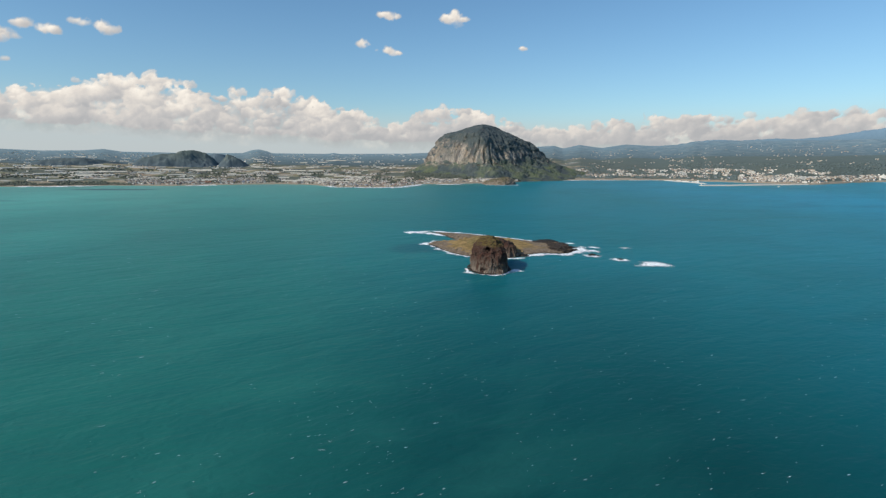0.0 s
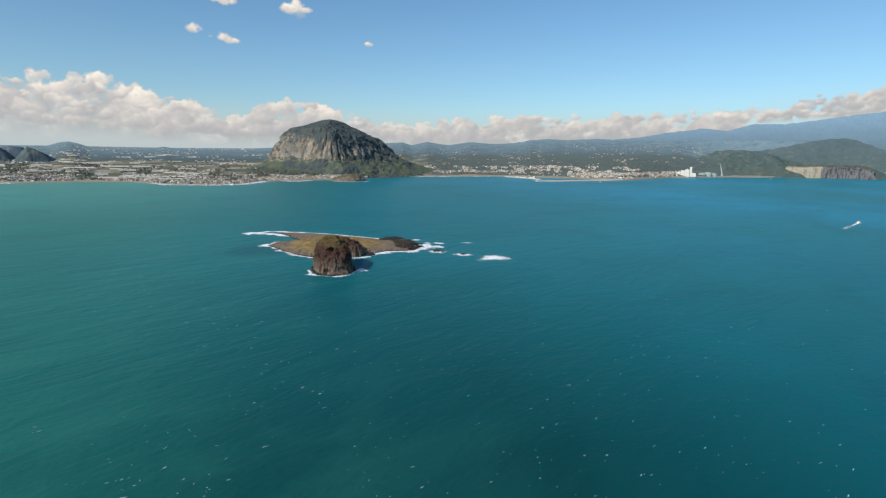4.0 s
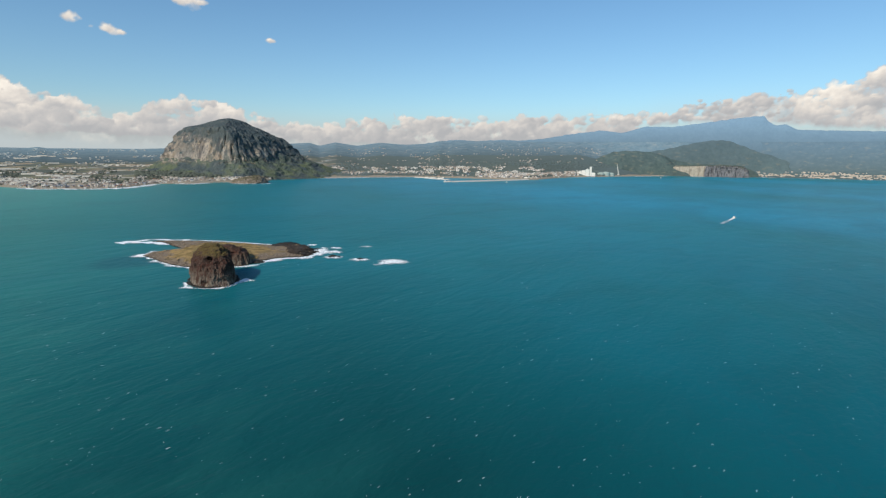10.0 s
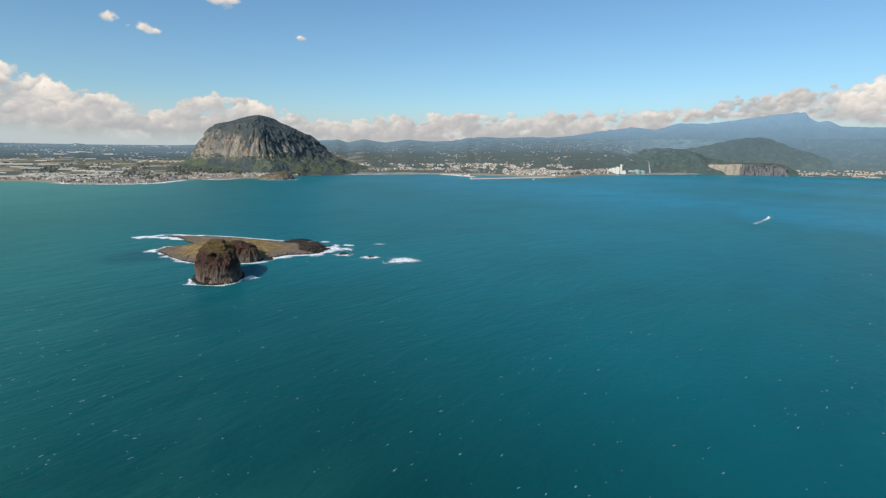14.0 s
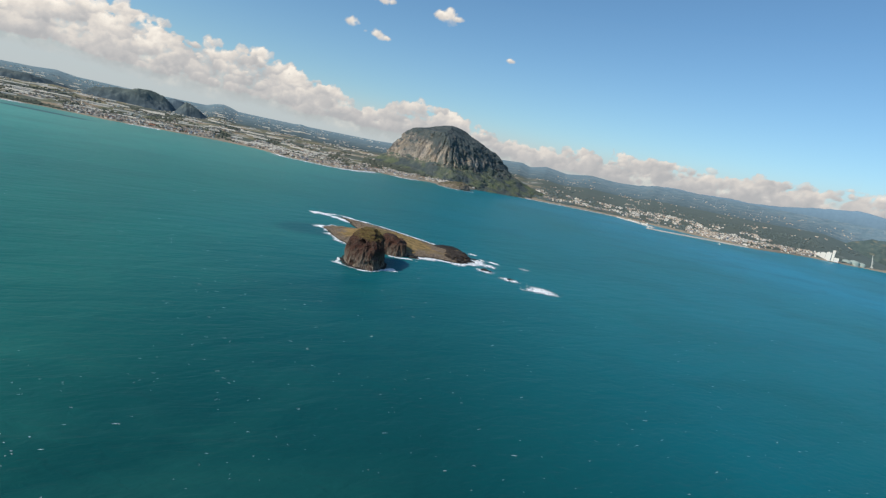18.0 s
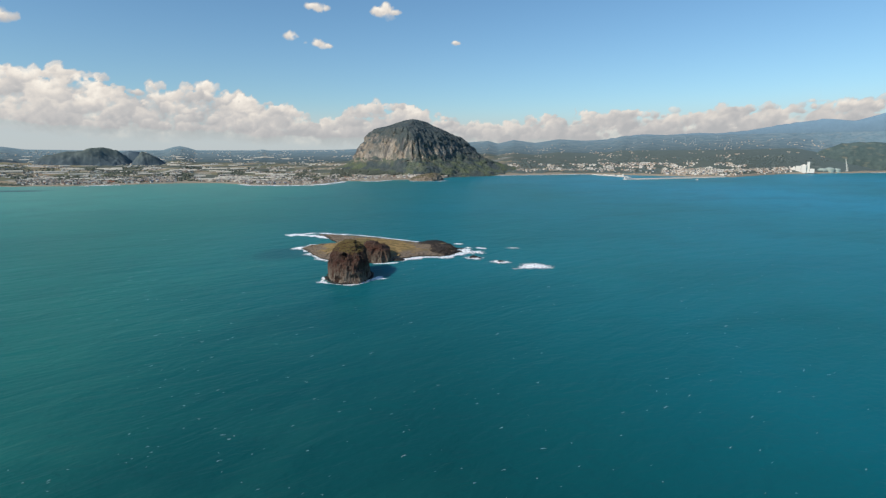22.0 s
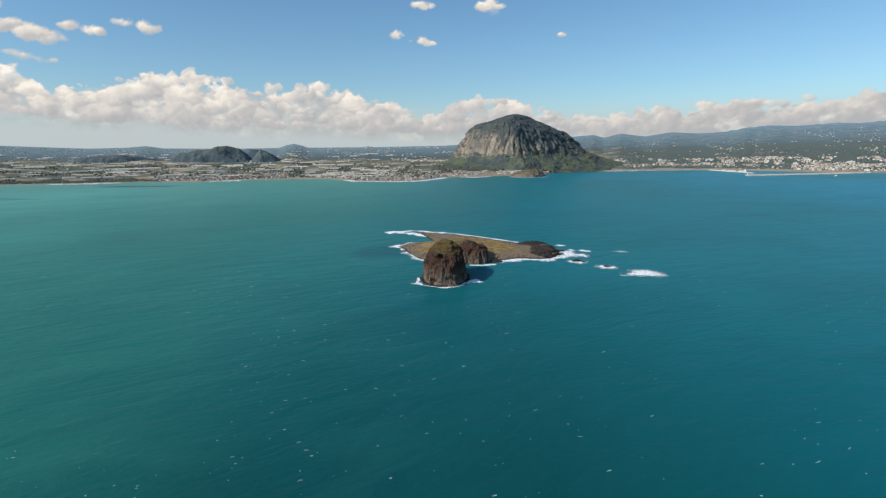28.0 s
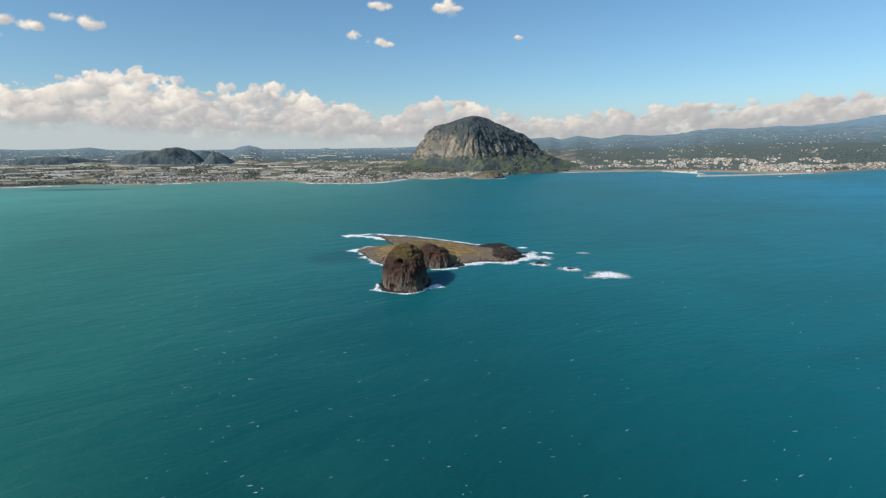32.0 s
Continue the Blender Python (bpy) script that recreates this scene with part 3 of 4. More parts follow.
def hill(name, r, crest, label, material=None, deep=220.0, rough=14.0, grain=70.0, turn=0.0):
    """A hill across the line of sight, with gullies down its flanks: its crest as (bearing, height), and its half depth in metres; turn: how far its right end is swung back."""
    az = (crest[0][0] + crest[-1][0]) / 2
    px, pz = [r * math.tan(radians(a - az)) for a, z in crest], [z for a, z in crest]
    foot = min([pz[0] - 30, pz[-1] - 30] + [ground_z(a, r - deep) - 4 for a, z in crest])
    verts, nx, ny = [], 170, 60
    for j in range(ny):
        v = -1 + 2 * j / (ny - 1)
        for x in np.linspace(px[0], px[-1], nx):
            bend = v + 1.1 * fract((x / grain * 0.5, 1.7, v * 1.6), 4) * abs(v) * (1 - abs(v))
            fall = max(0.0, 1 - abs(bend)) ** 1.2
            top = float(np.interp(x, px, pz))
            n = fract((x / grain, v * deep / grain, 3.1), 5)
            gully = 1 - 2 * abs(noise.noise((x / grain * 1.3, v * 0.5, 6.0)))
            verts.append((x, v * deep, foot + (top - foot) * fall + rough * (n + 0.7 * gully * (1 - fall)) * min(1.0, (top - foot) / 70) * (1 - 0.55 * fall)))
    ob = mesh(name, verts, grid_faces(ny, nx), material or HILL)
    ob.matrix_world = pose(*place(az, r), 0, 0, turn - az)
    return tagged(ob, label, "hill")


hill("hill", 3800, ((-31.3, 34), (-30.9, 58), (-30.4, 90), (-29.66, 117), (-28.03, 138), (-26.94, 143), (-26.39, 155), (-25.8, 165), (-25.55, 167), (-25.0, 160), (-24.37, 152), (-24.0, 128), (-23.3, 90), (-22.6, 45)), "long wooded hill with a craggy crest", deep=170, rough=24, grain=90)
hill("cone_hill", 3730, ((-24.0, 27), (-23.5, 57), (-22.9, 101), (-22.4, 139), (-21.93, 129), (-21.3, 105), (-20.82, 86), (-20.1, 62), (-19.2, 34)), "small pointed wooded cone hill", deep=120, rough=16, grain=70)
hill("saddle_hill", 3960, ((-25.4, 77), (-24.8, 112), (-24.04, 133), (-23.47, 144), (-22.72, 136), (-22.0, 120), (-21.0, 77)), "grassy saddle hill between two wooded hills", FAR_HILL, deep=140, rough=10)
hill("low_hill", 3860, ((-39.0, 54), (-37.9, 81), (-37.2, 98), (-36.4, 107), (-34.8, 112), (-32.8, 103), (-31.3, 81), (-30.2, 54)), "low dark wooded rise among fields", deep=150, rough=16, grain=80)
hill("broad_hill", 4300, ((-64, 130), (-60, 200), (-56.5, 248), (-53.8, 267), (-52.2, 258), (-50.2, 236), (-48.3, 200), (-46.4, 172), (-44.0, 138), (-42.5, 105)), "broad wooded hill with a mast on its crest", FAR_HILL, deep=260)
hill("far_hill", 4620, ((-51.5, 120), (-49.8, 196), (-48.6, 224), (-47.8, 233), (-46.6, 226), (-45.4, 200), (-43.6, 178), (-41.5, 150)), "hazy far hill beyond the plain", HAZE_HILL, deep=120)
hill("coast_hill", 4440, ((37.2, 0), (38.35, 42), (39.5, 96), (40.8, 150), (41.76, 178), (42.7, 186), (43.64, 189), (45.2, 178), (46.2, 158), (47.2, 130), (48.6, 104), (50.0, 92), (52.0, 88), (53.6, 84), (54.4, 60), (55.2, 20)), "wooded coastal hill above the quarry", EAST_HILL, deep=130, rough=16, grain=80, turn=14)
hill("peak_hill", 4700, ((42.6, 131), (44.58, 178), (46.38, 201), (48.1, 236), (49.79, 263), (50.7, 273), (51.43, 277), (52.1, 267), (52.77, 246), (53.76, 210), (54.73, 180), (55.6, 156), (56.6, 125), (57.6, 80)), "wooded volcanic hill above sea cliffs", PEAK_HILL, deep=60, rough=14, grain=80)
crag("headland", 5.0, 2490, ((-3, -92, 72), (1, -88, 68), (12, -70, 62), (22, -40, 56), (29, -6, 44), (33, 12, 30)), "low layered tuff headland above the surf", HEAD, deep=1.1, rough=7, grain=22, ribs=0.9, rows=46)
crag("buff_bluff", 48.7, 4470, ((-4, -142, 128), (2, -140, 127), (50, -136, 126), (66, -128, 126), (75, -100, 124), (80, -50, 110)), "buff coastal cliff of bare quarried rock", BLUFF, deep=0.5, rough=4, grain=26, ribs=0.3, power=4, ledge=4, rows=60, segs=200)
crag("dark_bluff", 51.95, 4470, ((-4, -150, 160), (2, -146, 154), (50, -140, 140), (68, -138, 122), (77, -130, 96), (82, -90, 60)), "dark coastal cliff of columnar rock", BLUFF_DARK, deep=0.5, rough=15, grain=20, ribs=0.06, power=4, ledge=4, rows=60, segs=240)

# ---- rocks and surf round the islet ----
tagged(loft("lava_outcrop", [(-2, 128, 171, 662, 742), (1, 132, 168, 667, 738), (3.0, 136, 166, 673, 733), (4.4, 141, 164, 682, 726), (5.4, 149, 160, 694, 712)], LAVA, rows=40, segs=150, power=2.2, rough=4.4, grain=6, ribs=0.9, ledge=1.5), "black jagged lava outcrop at the islet's end", "rock")
tagged(loft("black_ledge", [(-2, 118, 166, 728, 762), (0.5, 121, 163, 732, 760), (3, 126, 160, 738, 757), (4.5, 134, 152, 744, 753)], DARK, rows=20, segs=90, power=2.2, rough=2.6, grain=7, ribs=0.8), "low black lava ledge washed by the sea", "rock")
tagged(loft("islet_crest", [(1, 24, 84, 662, 770), (5, 30, 78, 672, 760), (9, 38, 70, 690, 745), (12, 46, 62, 706, 730)], GRASS, rows=24, segs=90, power=2, rough=2.2, grain=16, ribs=0.8), "grassy crest of the low islet", "island")
for x, y, w, d, h in ((182, 651, 5.6, 4.2, 2.6), (188, 648, 2.6, 2.2, 1.3), (208, 624, 5.0, 3.6, 1.5), (96, 644, 5.5, 4, 2.6), (101, 646, 4.0, 3, 1.6), (240, 598, 6, 4, 0.5), (170, 690, 4, 3, 1.8), (175, 712, 5, 3, 1.0), (31, 651, 3, 2, 1.2), (-14, 728, 3, 2.5, 1.0)):
    tagged(loft("sea_boulder", [(-1.5, x - w * 1.15, x + w * 1.15, y - d * 1.15, y + d * 1.15), (0, x - w, x + w, y - d, y + d), (h * 0.6, x - w * 0.7, x + w * 0.75, y - d * 0.7, y + d * 0.7), (h, x - w * 0.3, x + w * 0.2, y - d * 0.3, y + d * 0.3)], DARK, rows=12, segs=36, power=2.1, rough=0.8, grain=2.5, ribs=0.8), "black wave-washed boulder in the surf", "rock", "boulders round the islet")
random.seed(11)


def scatter_rocks(name, n, spots, material, label, sizes):
    """Many small rocks in one mesh."""
    vs, fs, k = [], [], 0
    bm = bmesh.new()
    bmesh.ops.create_icosphere(bm, subdivisions=1, radius=1)
    ball, tris = np.array([tuple(v.co) for v in bm.verts]), [tuple(v.index for v in f.verts) for f in bm.faces]
    bm.free()
    for i in range(n):
        x, y, z = spots()
        r = random.uniform(*sizes)
        v = ball * (1 + 0.3 * np.random.rand(len(ball), 1)) * (r * random.uniform(0.8, 1.5), r * random.uniform(0.8, 1.5), r * random.uniform(0.5, 0.9))
        vs.append(v + (x, y, z))
        fs.extend(tuple(j + k for j in t) for t in tris)
        k += len(ball)
    return tagged(mesh(name, np.concatenate(vs), fs, material, smooth=False), label, "rocks", kind="stuff")


def islet_edge():
    while True:
        x, y = random.uniform(-45, 168), random.uniform(630, 855)
        d = inside_by(x, y, ISLET)
        if -1 < d < 14 and random.random() < math.exp(-max(d, 0) / 6):
            return x, y, max(islet_z(x, y), 0)


def stack_foot():
    a = random.uniform(0, 2 * math.pi)
    return 49.5 + 21.5 * math.cos(a), 571 + 33 * math.sin(a), 0.2


scatter_rocks("shore_rocks", 2200, islet_edge, SHORE, "broken grey-brown lava rocks along the shore", (0.5, 1.7))
scatter_rocks("fallen_rocks", 160, stack_foot, DARK, "dark fallen rocks at the foot of the stack", (0.6, 1.8))


def ribbon(points, width, name="surf", label="white surf breaking on black rock", close=False, z=0.16, material=None, lift=0.12):
    """White water along a line, of uneven width, torn at its edges."""
    pts = [Vector((x, y, 0)) for x, y in points]
    if close:
        pts.append(pts[0])
    line = []
    for a, b in zip(pts, pts[1:]):
        n = max(2, int((b - a).length / 3))
        line.extend(a.lerp(b, i / n) for i in range(n))
    line.append(pts[-1])
    vs, uv, rows = [], [], 7
    for i, c in enumerate(line):
        t = (line[min(i + 1, len(line) - 1)] - line[max(i - 1, 0)]).normalized()
        side = Vector((t.y, -t.x, 0))
        w = width * max(0.12, 0.95 + 1.5 * noise.noise((c.x / 13, c.y / 13, 4))) + 0.3
        off = 0.7 * width * noise.noise((c.x / 11, c.y / 11, 9))
        for k in range(rows):
            f = k / (rows - 1)
            q = c + side * (off + w * (f - 0.5) * 2)
            vs.append((q.x, q.y, z + lift * noise.noise((q.x / 2, q.y / 2, 1)) - 0.06))
            uv.append((i * 0.1, f))
    ob = mesh(name, vs, grid_faces(len(line), rows), material or FOAM)
    layer = ob.data.uv_layers.new(name="UVMap")
    layer.data.foreach_set("uv", [v for loop in ob.data.loops for v in uv[loop.vertex_index]])
    return tagged(ob, label, "surf")


ribbon([(26, 552), (30, 543), (40, 537), (52, 537), (63, 544), (72, 556), (80, 566)], 5.0, label="white surf round the foot of the stack")
ribbon([(26, 570), (25, 556), (30, 545)], 2.2, label="white surf round the foot of the stack")
ribbon([(70, 628), (82, 628), (97, 634)], 2.4, label="thin surf under the smaller stack")
ribbon([(-2, 758), (-16, 751), (-25, 738), (-21, 730), (-8, 712), (2, 690), (12, 668), (24, 652), (33, 640)], 8.5, label="white surf along the stony west shore")
ribbon([(95, 643), (106, 652), (122, 661), (138, 662), (152, 658), (163, 668), (170, 684)], 8.0, label="broad white surf along the south shore")
ribbon([(166, 668), (176, 682), (184, 694), (178, 712)], 7.0, label="broad churned foam off the lava point")
ribbon([(-58, 848), (-44, 858), (-26, 870), (7, 857), (26, 849)], 8.0, label="long line of surf behind the islet", material=HEAP_FOAM)
ribbon([(26, 849), (34, 846), (66, 824), (97, 796), (128, 768), (146, 770)], 2.2, label="thin line of surf along the islet's far shore", material=HEAP_FOAM)
ribbon([(-52, 846), (-36, 848), (-14, 842), (0, 822), (6, 808)], 7.0, label="surf inside the bay of the spit", material=HEAP_FOAM)


def patch(x, y, w, d, name="breaker", label="broad white breaker over a sunken reef", material=None):
    """A heap of white water, thickest in its middle."""
    vs, uv = [], []
    for k in range(7):
        for i in range(40):
            a, q = i / 40 * 2 * math.pi, k / 6
            wob = 1 + 0.3 * noise.noise((math.cos(a) * 2 + x, math.sin(a) * 2, 3))
            px, py = x + w * q * wob * math.cos(a) - 0.25 * d * q * math.sin(a), y + d * q * wob * math.sin(a)
            vs.append((px, py, 0.02 + 1.1 * (1 - q) * (0.55 + noise.noise((px / 2, py / 2, 2)))))
            uv.append((a, 0.5 + 0.5 * q))
    ob = mesh(name, vs, grid_faces(7, 40, True), material or HEAP_FOAM)
    layer = ob.data.uv_layers.new(name="UVMap")
    layer.data.foreach_set("uv", [v for loop in ob.data.loops for v in uv[loop.vertex_index]])
    return tagged(ob, label, "surf")


patch(241, 598, 17, 18, material=FOAM)
patch(238, 597, 13, 13)
patch(229, 591, 12, 9, material=FOAM)
patch(178, 692, 13, 22, "surf", "churned foam off the lava point", FOAM)
patch(192, 684, 10, 13, "surf", "churned foam off the lava point", FOAM)
patch(182, 649, 12, 12, "surf", "ring of surf round a boulder", FOAM)
patch(207, 623, 13, 12, "surf", "ring of surf round a boulder", FOAM)
patch(-22, 738, 9, 12, "surf", "surf washing the west tip of the islet")
patch(76, 557, 10, 5, "surf", "backwash of foam beside the stack")
patch(177, 747, 7, 7, "surf", "ragged patch of foam off the lava point", FOAM)
patch(200, 712, 9, 8, "surf", "ragged patch of foam off the lava point", FOAM)
patch(186, 716, 5, 6, "surf", "ragged patch of foam off the lava point", FOAM)
patch(240, 708, 10, 7, "surf", "faint patch of foam on open water", THIN_FOAM)
ribbon([(212, 588), (224, 588)], 3.0, label="trail of pale foam beside a reef", material=THIN_FOAM)
for a0, a1, w, off in ((-53, -45, 34, 26), (-39.5, -34, 34, 22), (-27, -24, 34, 16), (-13.8, -10, 22, 12), (-10, -3.5, 30, 10), (-2, 1, 18, 12), (8, 21, 24, 14), (44, 56, 26, 14)):
    pts = [place(a, coast_r(a) - off).to_2d() for a in np.arange(a0, a1, 0.12)]
    ribbon(pts, w, "shore_surf", "line of breakers along the mainland beach", z=0.9, lift=0.9)
ribbon([(182, 2428), (230, 2404), (300, 2412), (345, 2440)], 9, "shore_surf", "surf at the foot of the tuff headland", z=0.6, lift=0.6)

# ---- whitecaps ----
vs, fs = [], []
random.seed(21)
while len(fs) < 1200:
    az, r = random.uniform(-62, 68), 130 * math.exp(random.random() * 2.7)
    if random.random() > 0.45 + 0.35 * (az < -8) or noise.noise((az * 0.12, r * 0.004, 5)) < -0.12:
        continue
    c, n = place(az, r, 0.14), len(vs)
    if inside_by(c.x, c.y, ISLET) > -12:
        continue
    w, d, lean = (0.22 + 1.1 * random.random() ** 3) * (0.7 + r / 500), random.uniform(0.08, 0.15) * (0.7 + r / 400), random.uniform(0.0, 0.8)
    for k in range(7):
        a = k / 7 * 2 * math.pi
        x, y = w * math.cos(a) * random.uniform(0.6, 1.2), d * math.sin(a) * random.uniform(0.6, 1.2)
        vs.append((c.x + x * math.cos(lean) - y * math.sin(lean), c.y + x * math.sin(lean) + y * math.cos(lean), 0.14))
    fs.append(tuple(range(n, n + 7)))
tagged(mesh("whitecaps", vs, fs, FLECK, smooth=False), "small scattered whitecaps on the choppy sea", "whitecaps", kind="stuff")


# ---- things built of parts ----
def thing(name, label, category, group="", m=None):
    ob = new(name)
    ob.empty_display_size = 2
    if m:
        ob.matrix_world = m
    return tagged(ob, label, category, group)


def box(x0, x1, y0, y1, z0, z1):
    v = [(x, y, z) for z in (z0, z1) for x, y in ((x0, y0), (x1, y0), (x1, y1), (x0, y1))]
    return v, [(3, 2, 1, 0), (4, 5, 6, 7), (0, 1, 5, 4), (1, 2, 6, 5), (2, 3, 7, 6), (3, 0, 4, 7)]


def gable(w, d, z, h, over=0.6):
    x, y = w / 2 + over, d / 2 + over
    v = [(-x, -y, z), (x, -y, z), (x, y, z), (-x, y, z), (-x, 0, z + h), (x, 0, z + h)]
    return v, [(3, 2, 1, 0), (0, 1, 5, 4), (2, 3, 4, 5), (1, 2, 5), (3, 0, 4)]


def part(name, shape, material, parent, label=""):
    return mesh(name, shape[0], shape[1], material, smooth=False, parent=parent, label=label)


def house(kind):
    w, d, h, wall, roof, label = kind
    ob = thing("house", label, "house", "houses of the coast")
    part("wall", box(-w / 2, w / 2, -d / 2, d / 2, -4, h), wall, ob)
    if roof is FLAT_ROOF:
        part("roof", box(-w / 2 - 0.3, w / 2 + 0.3, -d / 2 - 0.3, d / 2 + 0.3, h, h + 0.5), roof, ob)
    else:
        part("roof", gable(w, d, h, d * 0.32), roof, ob)
    for x in (-w * 0.26, w * 0.22):
        part("window", box(x - w * 0.12, x + w * 0.12, -d / 2 - 0.08, -d / 2 + 0.1, h * 0.42, h * 0.78), PANE, ob)
    return ob


# paler, bluer leaf for the eastern woods: haze put into the colour
LEAF_EAST = plain("hazed_leaf", (0.15, 0.19, 0.182), 0.95, 0.35, 0.05)
SLATE = plain("slate_roof", (0.26, 0.25, 0.235), 0.8, 0.3)
WHITE, CREAM, TAN = plain("white_plaster", (0.8, 0.75, 0.67), 0.8, 0.15), plain("cream_plaster", (0.62, 0.53, 0.43), 0.85, 0.2), plain("tan_plaster", (0.44, 0.345, 0.27), 0.85, 0.2)
CLAY, BLUE, FLAT_ROOF, PANE = plain("clay_roof", (0.3, 0.12, 0.06), 0.8, 0.3), plain("blue_roof", (0.09, 0.16, 0.27), 0.6, 0.3), plain("concrete_roof", (0.4, 0.39, 0.37), 0.9, 0.25), plain("window_glass", (0.03, 0.04, 0.05), 0.15, 0.2)
QUAY, FILM, LEAF, STEEL = plain("quay_concrete", (0.66, 0.6, 0.52), 0.9, 0.3, 0.06), plain("greenhouse_film", (0.7, 0.64, 0.53), 0.6, 0.3, 0.02), plain("leaf", (0.125, 0.14, 0.105), 0.95, 0.5, 0.05), plain("pale_steel", (0.55, 0.55, 0.5), 0.5, 0.2, 0.2, 0.3)
KINDS = ((9, 7, 4.5, WHITE, FLAT_ROOF, "small white plastered house with a flat concrete roof"), (10, 7, 4, CREAM, CLAY, "small cream house with a clay tile roof"), (10, 7, 5, WHITE, CLAY, "white house with a clay tile roof"), (9, 7, 4, TAN, BLUE, "low tan house with a blue metal roof"), (12, 8, 7, CREAM, FLAT_ROOF, "two-storey cream block with a flat roof"), (10, 7, 6, WHITE, BLUE, "white two-storey house with a blue roof"), (13, 8, 4.5, TAN, FLAT_ROOF, "long tan workshop with a flat roof"))
MODELS = [house(k) for k in KINDS]
fresh = set(range(len(MODELS)))


def site(az, r, turn=0.0):
    return pose(*place(az, r, ground_z(az, r) + 1), 0, 0, -az + turn)


def put(n, m):
    if n in fresh:
        fresh.discard(n)
        MODELS[n].matrix_world = m
        return MODELS[n]
    return copy_thing(MODELS[n], m)


random.seed(3)
# bearing from, to, inland from, to, how many
VILLAGES = ((-13.5, -3.0, 25, 110, 70), (-30, -20.5, 40, 130, 60), (-4, 4, 60, 200, 22), (22, 34, 30, 160, 46), (34, 38.2, 20, 120, 18))
for a0, a1, r0, r1, count in VILLAGES:
    for i in range(count):
        az = random.uniform(a0, a1)
        put(random.choice((0, 1, 1, 2, 3, 4, 4, 5, 6, 6)), site(az, coast_r(az) + random.uniform(r0, r1), random.choice((0, 90)) + random.uniform(-25, 25)))


def joined(name, spots, label, category, colours):
    """Far houses, a pixel or two each, as one body of stuff for each wall colour."""
    piles = [(mat, [], []) for mat in colours]
    for az, r, w, d, h in spots:
        mat, vs, fs = random.choice(piles)
        m, n = site(az, r, random.uniform(-35, 35)), len(vs)
        v, f = box(-w / 2, w / 2, -d / 2, d / 2, -5, h)
        vs.extend(m @ Vector(q) for q in v)
        fs.extend(tuple(i + n for i in q) for q in f)
    for mat, vs, fs in piles:
        tagged(mesh(name, vs, fs, mat, smooth=False), label, category, kind="stuff")


def inland(az, s):
    shore = coast_r(az)
    return shore + s * (4780 - shore)


def cluster(n, a0, a1, s0, s1, w=(7, 14), h=(3, 7), clump=0.0):
    out = []
    while len(out) < n:
        az, s = random.uniform(a0, a1), random.uniform(s0, s1)
        if noise.noise((az * 0.55, s * 14, 2.2)) < clump:
            continue
        k = 1.0 - 0.45 * s
        out.append((az, inland(az, s), random.uniform(*w) * k, random.uniform(*w) * 0.6 * k, random.uniform(*h) * k))
    return out


random.seed(8)
NEAR, DISTANT = (WHITE, CREAM, TAN, SLATE), (WHITE, CREAM)
joined("village_houses", cluster(1100, -31.5, -19.5, 0.02, 0.14, (5, 10), (3, 6), -0.3) + cluster(1000, -18, -2, 0.02, 0.2, (5, 10), (3, 5.5), -0.05) + cluster(420, -4, 7, 0.03, 0.12, (6, 10), (3, 5), -0.1), "dense low houses of the coastal villages", "houses", NEAR)
joined("plain_houses", cluster(700, -52, -3, 0.16, 0.5, (7, 17), (2.5, 4.5), 0.12) + cluster(420, -20, -1, 0.16, 0.5, (7, 15), (2.5, 5), 0.1), "scattered white farm buildings on the plain", "houses", NEAR)
joined("outlying_houses", cluster(1000, -54, -1, 0.45, 0.97, (8, 24), (2.5, 4.0), 0.08), "white farm buildings far inland on the plain", "houses", DISTANT)
joined("harbour_town", cluster(1000, 13, 36, 0.06, 0.27, (6, 12), (3, 7), -0.02) + cluster(560, 28, 38.5, 0.02, 0.12, (6, 12), (3.5, 6), -0.25) + cluster(90, 8.5, 13, 0.1, 0.16, (6, 11), (3, 5), -0.2), "white blocks and houses of the harbour town", "houses", NEAR)
joined("inland_houses", cluster(300, 10, 41, 0.3, 0.85, (6, 13), (2.5, 4), 0.12) + cluster(520, 54.0, 68, 0.03, 0.5, (7, 16), (2.5, 5), -0.05) + cluster(30, 56, 67, 0.2, 0.4, (12, 30), (2, 3), 0.1), "scattered pale buildings far inland", "houses", (CREAM, CREAM, TAN))

# ---- greenhouses: long film tunnels ----
def tunnel(length):
    ob = thing("greenhouse", "long white film greenhouse among the fields", "greenhouse", "greenhouses of the plain")
    arc = [(9 * math.cos(a), 6 * math.sin(a)) for a in np.linspace(0, math.pi, 9)]
    part("cover", ([(x, y, z - 0.5) for x in (-length / 2, length / 2) for y, z in arc], grid_faces(2, 9)), FILM, ob)
    for x in (-length / 2, length / 2):
        part("end_wall", ([(x, y, z - 0.5) for y, z in arc] + [(x, -9, -4), (x, 9, -4)], [tuple(range(11))]), FILM, ob)
    return ob


tunnels = [tunnel(n) for n in (50, 85, 130)]
unused = {0, 1, 2}
random.seed(14)
for i in range(150):
    az, s = random.uniform(-53, -9), random.uniform(0.06, 0.8)
    k = random.randrange(3) if s < 0.45 else 0
    m = site(az, inland(az, s), random.uniform(-12, 12))
    if k in unused:
        unused.discard(k)
        tunnels[k].matrix_world = m
    else:
        copy_thing(tunnels[k], m)

# ---- trees and hedges, as woods ----
bm = bmesh.new()
bmesh.ops.create_icosphere(bm, subdivisions=1, radius=1)
BUSH, BUSH_F = np.array([tuple(v.co) for v in bm.verts]), np.array([[v.index for v in f.verts] for f in bm.faces])
bm.free()


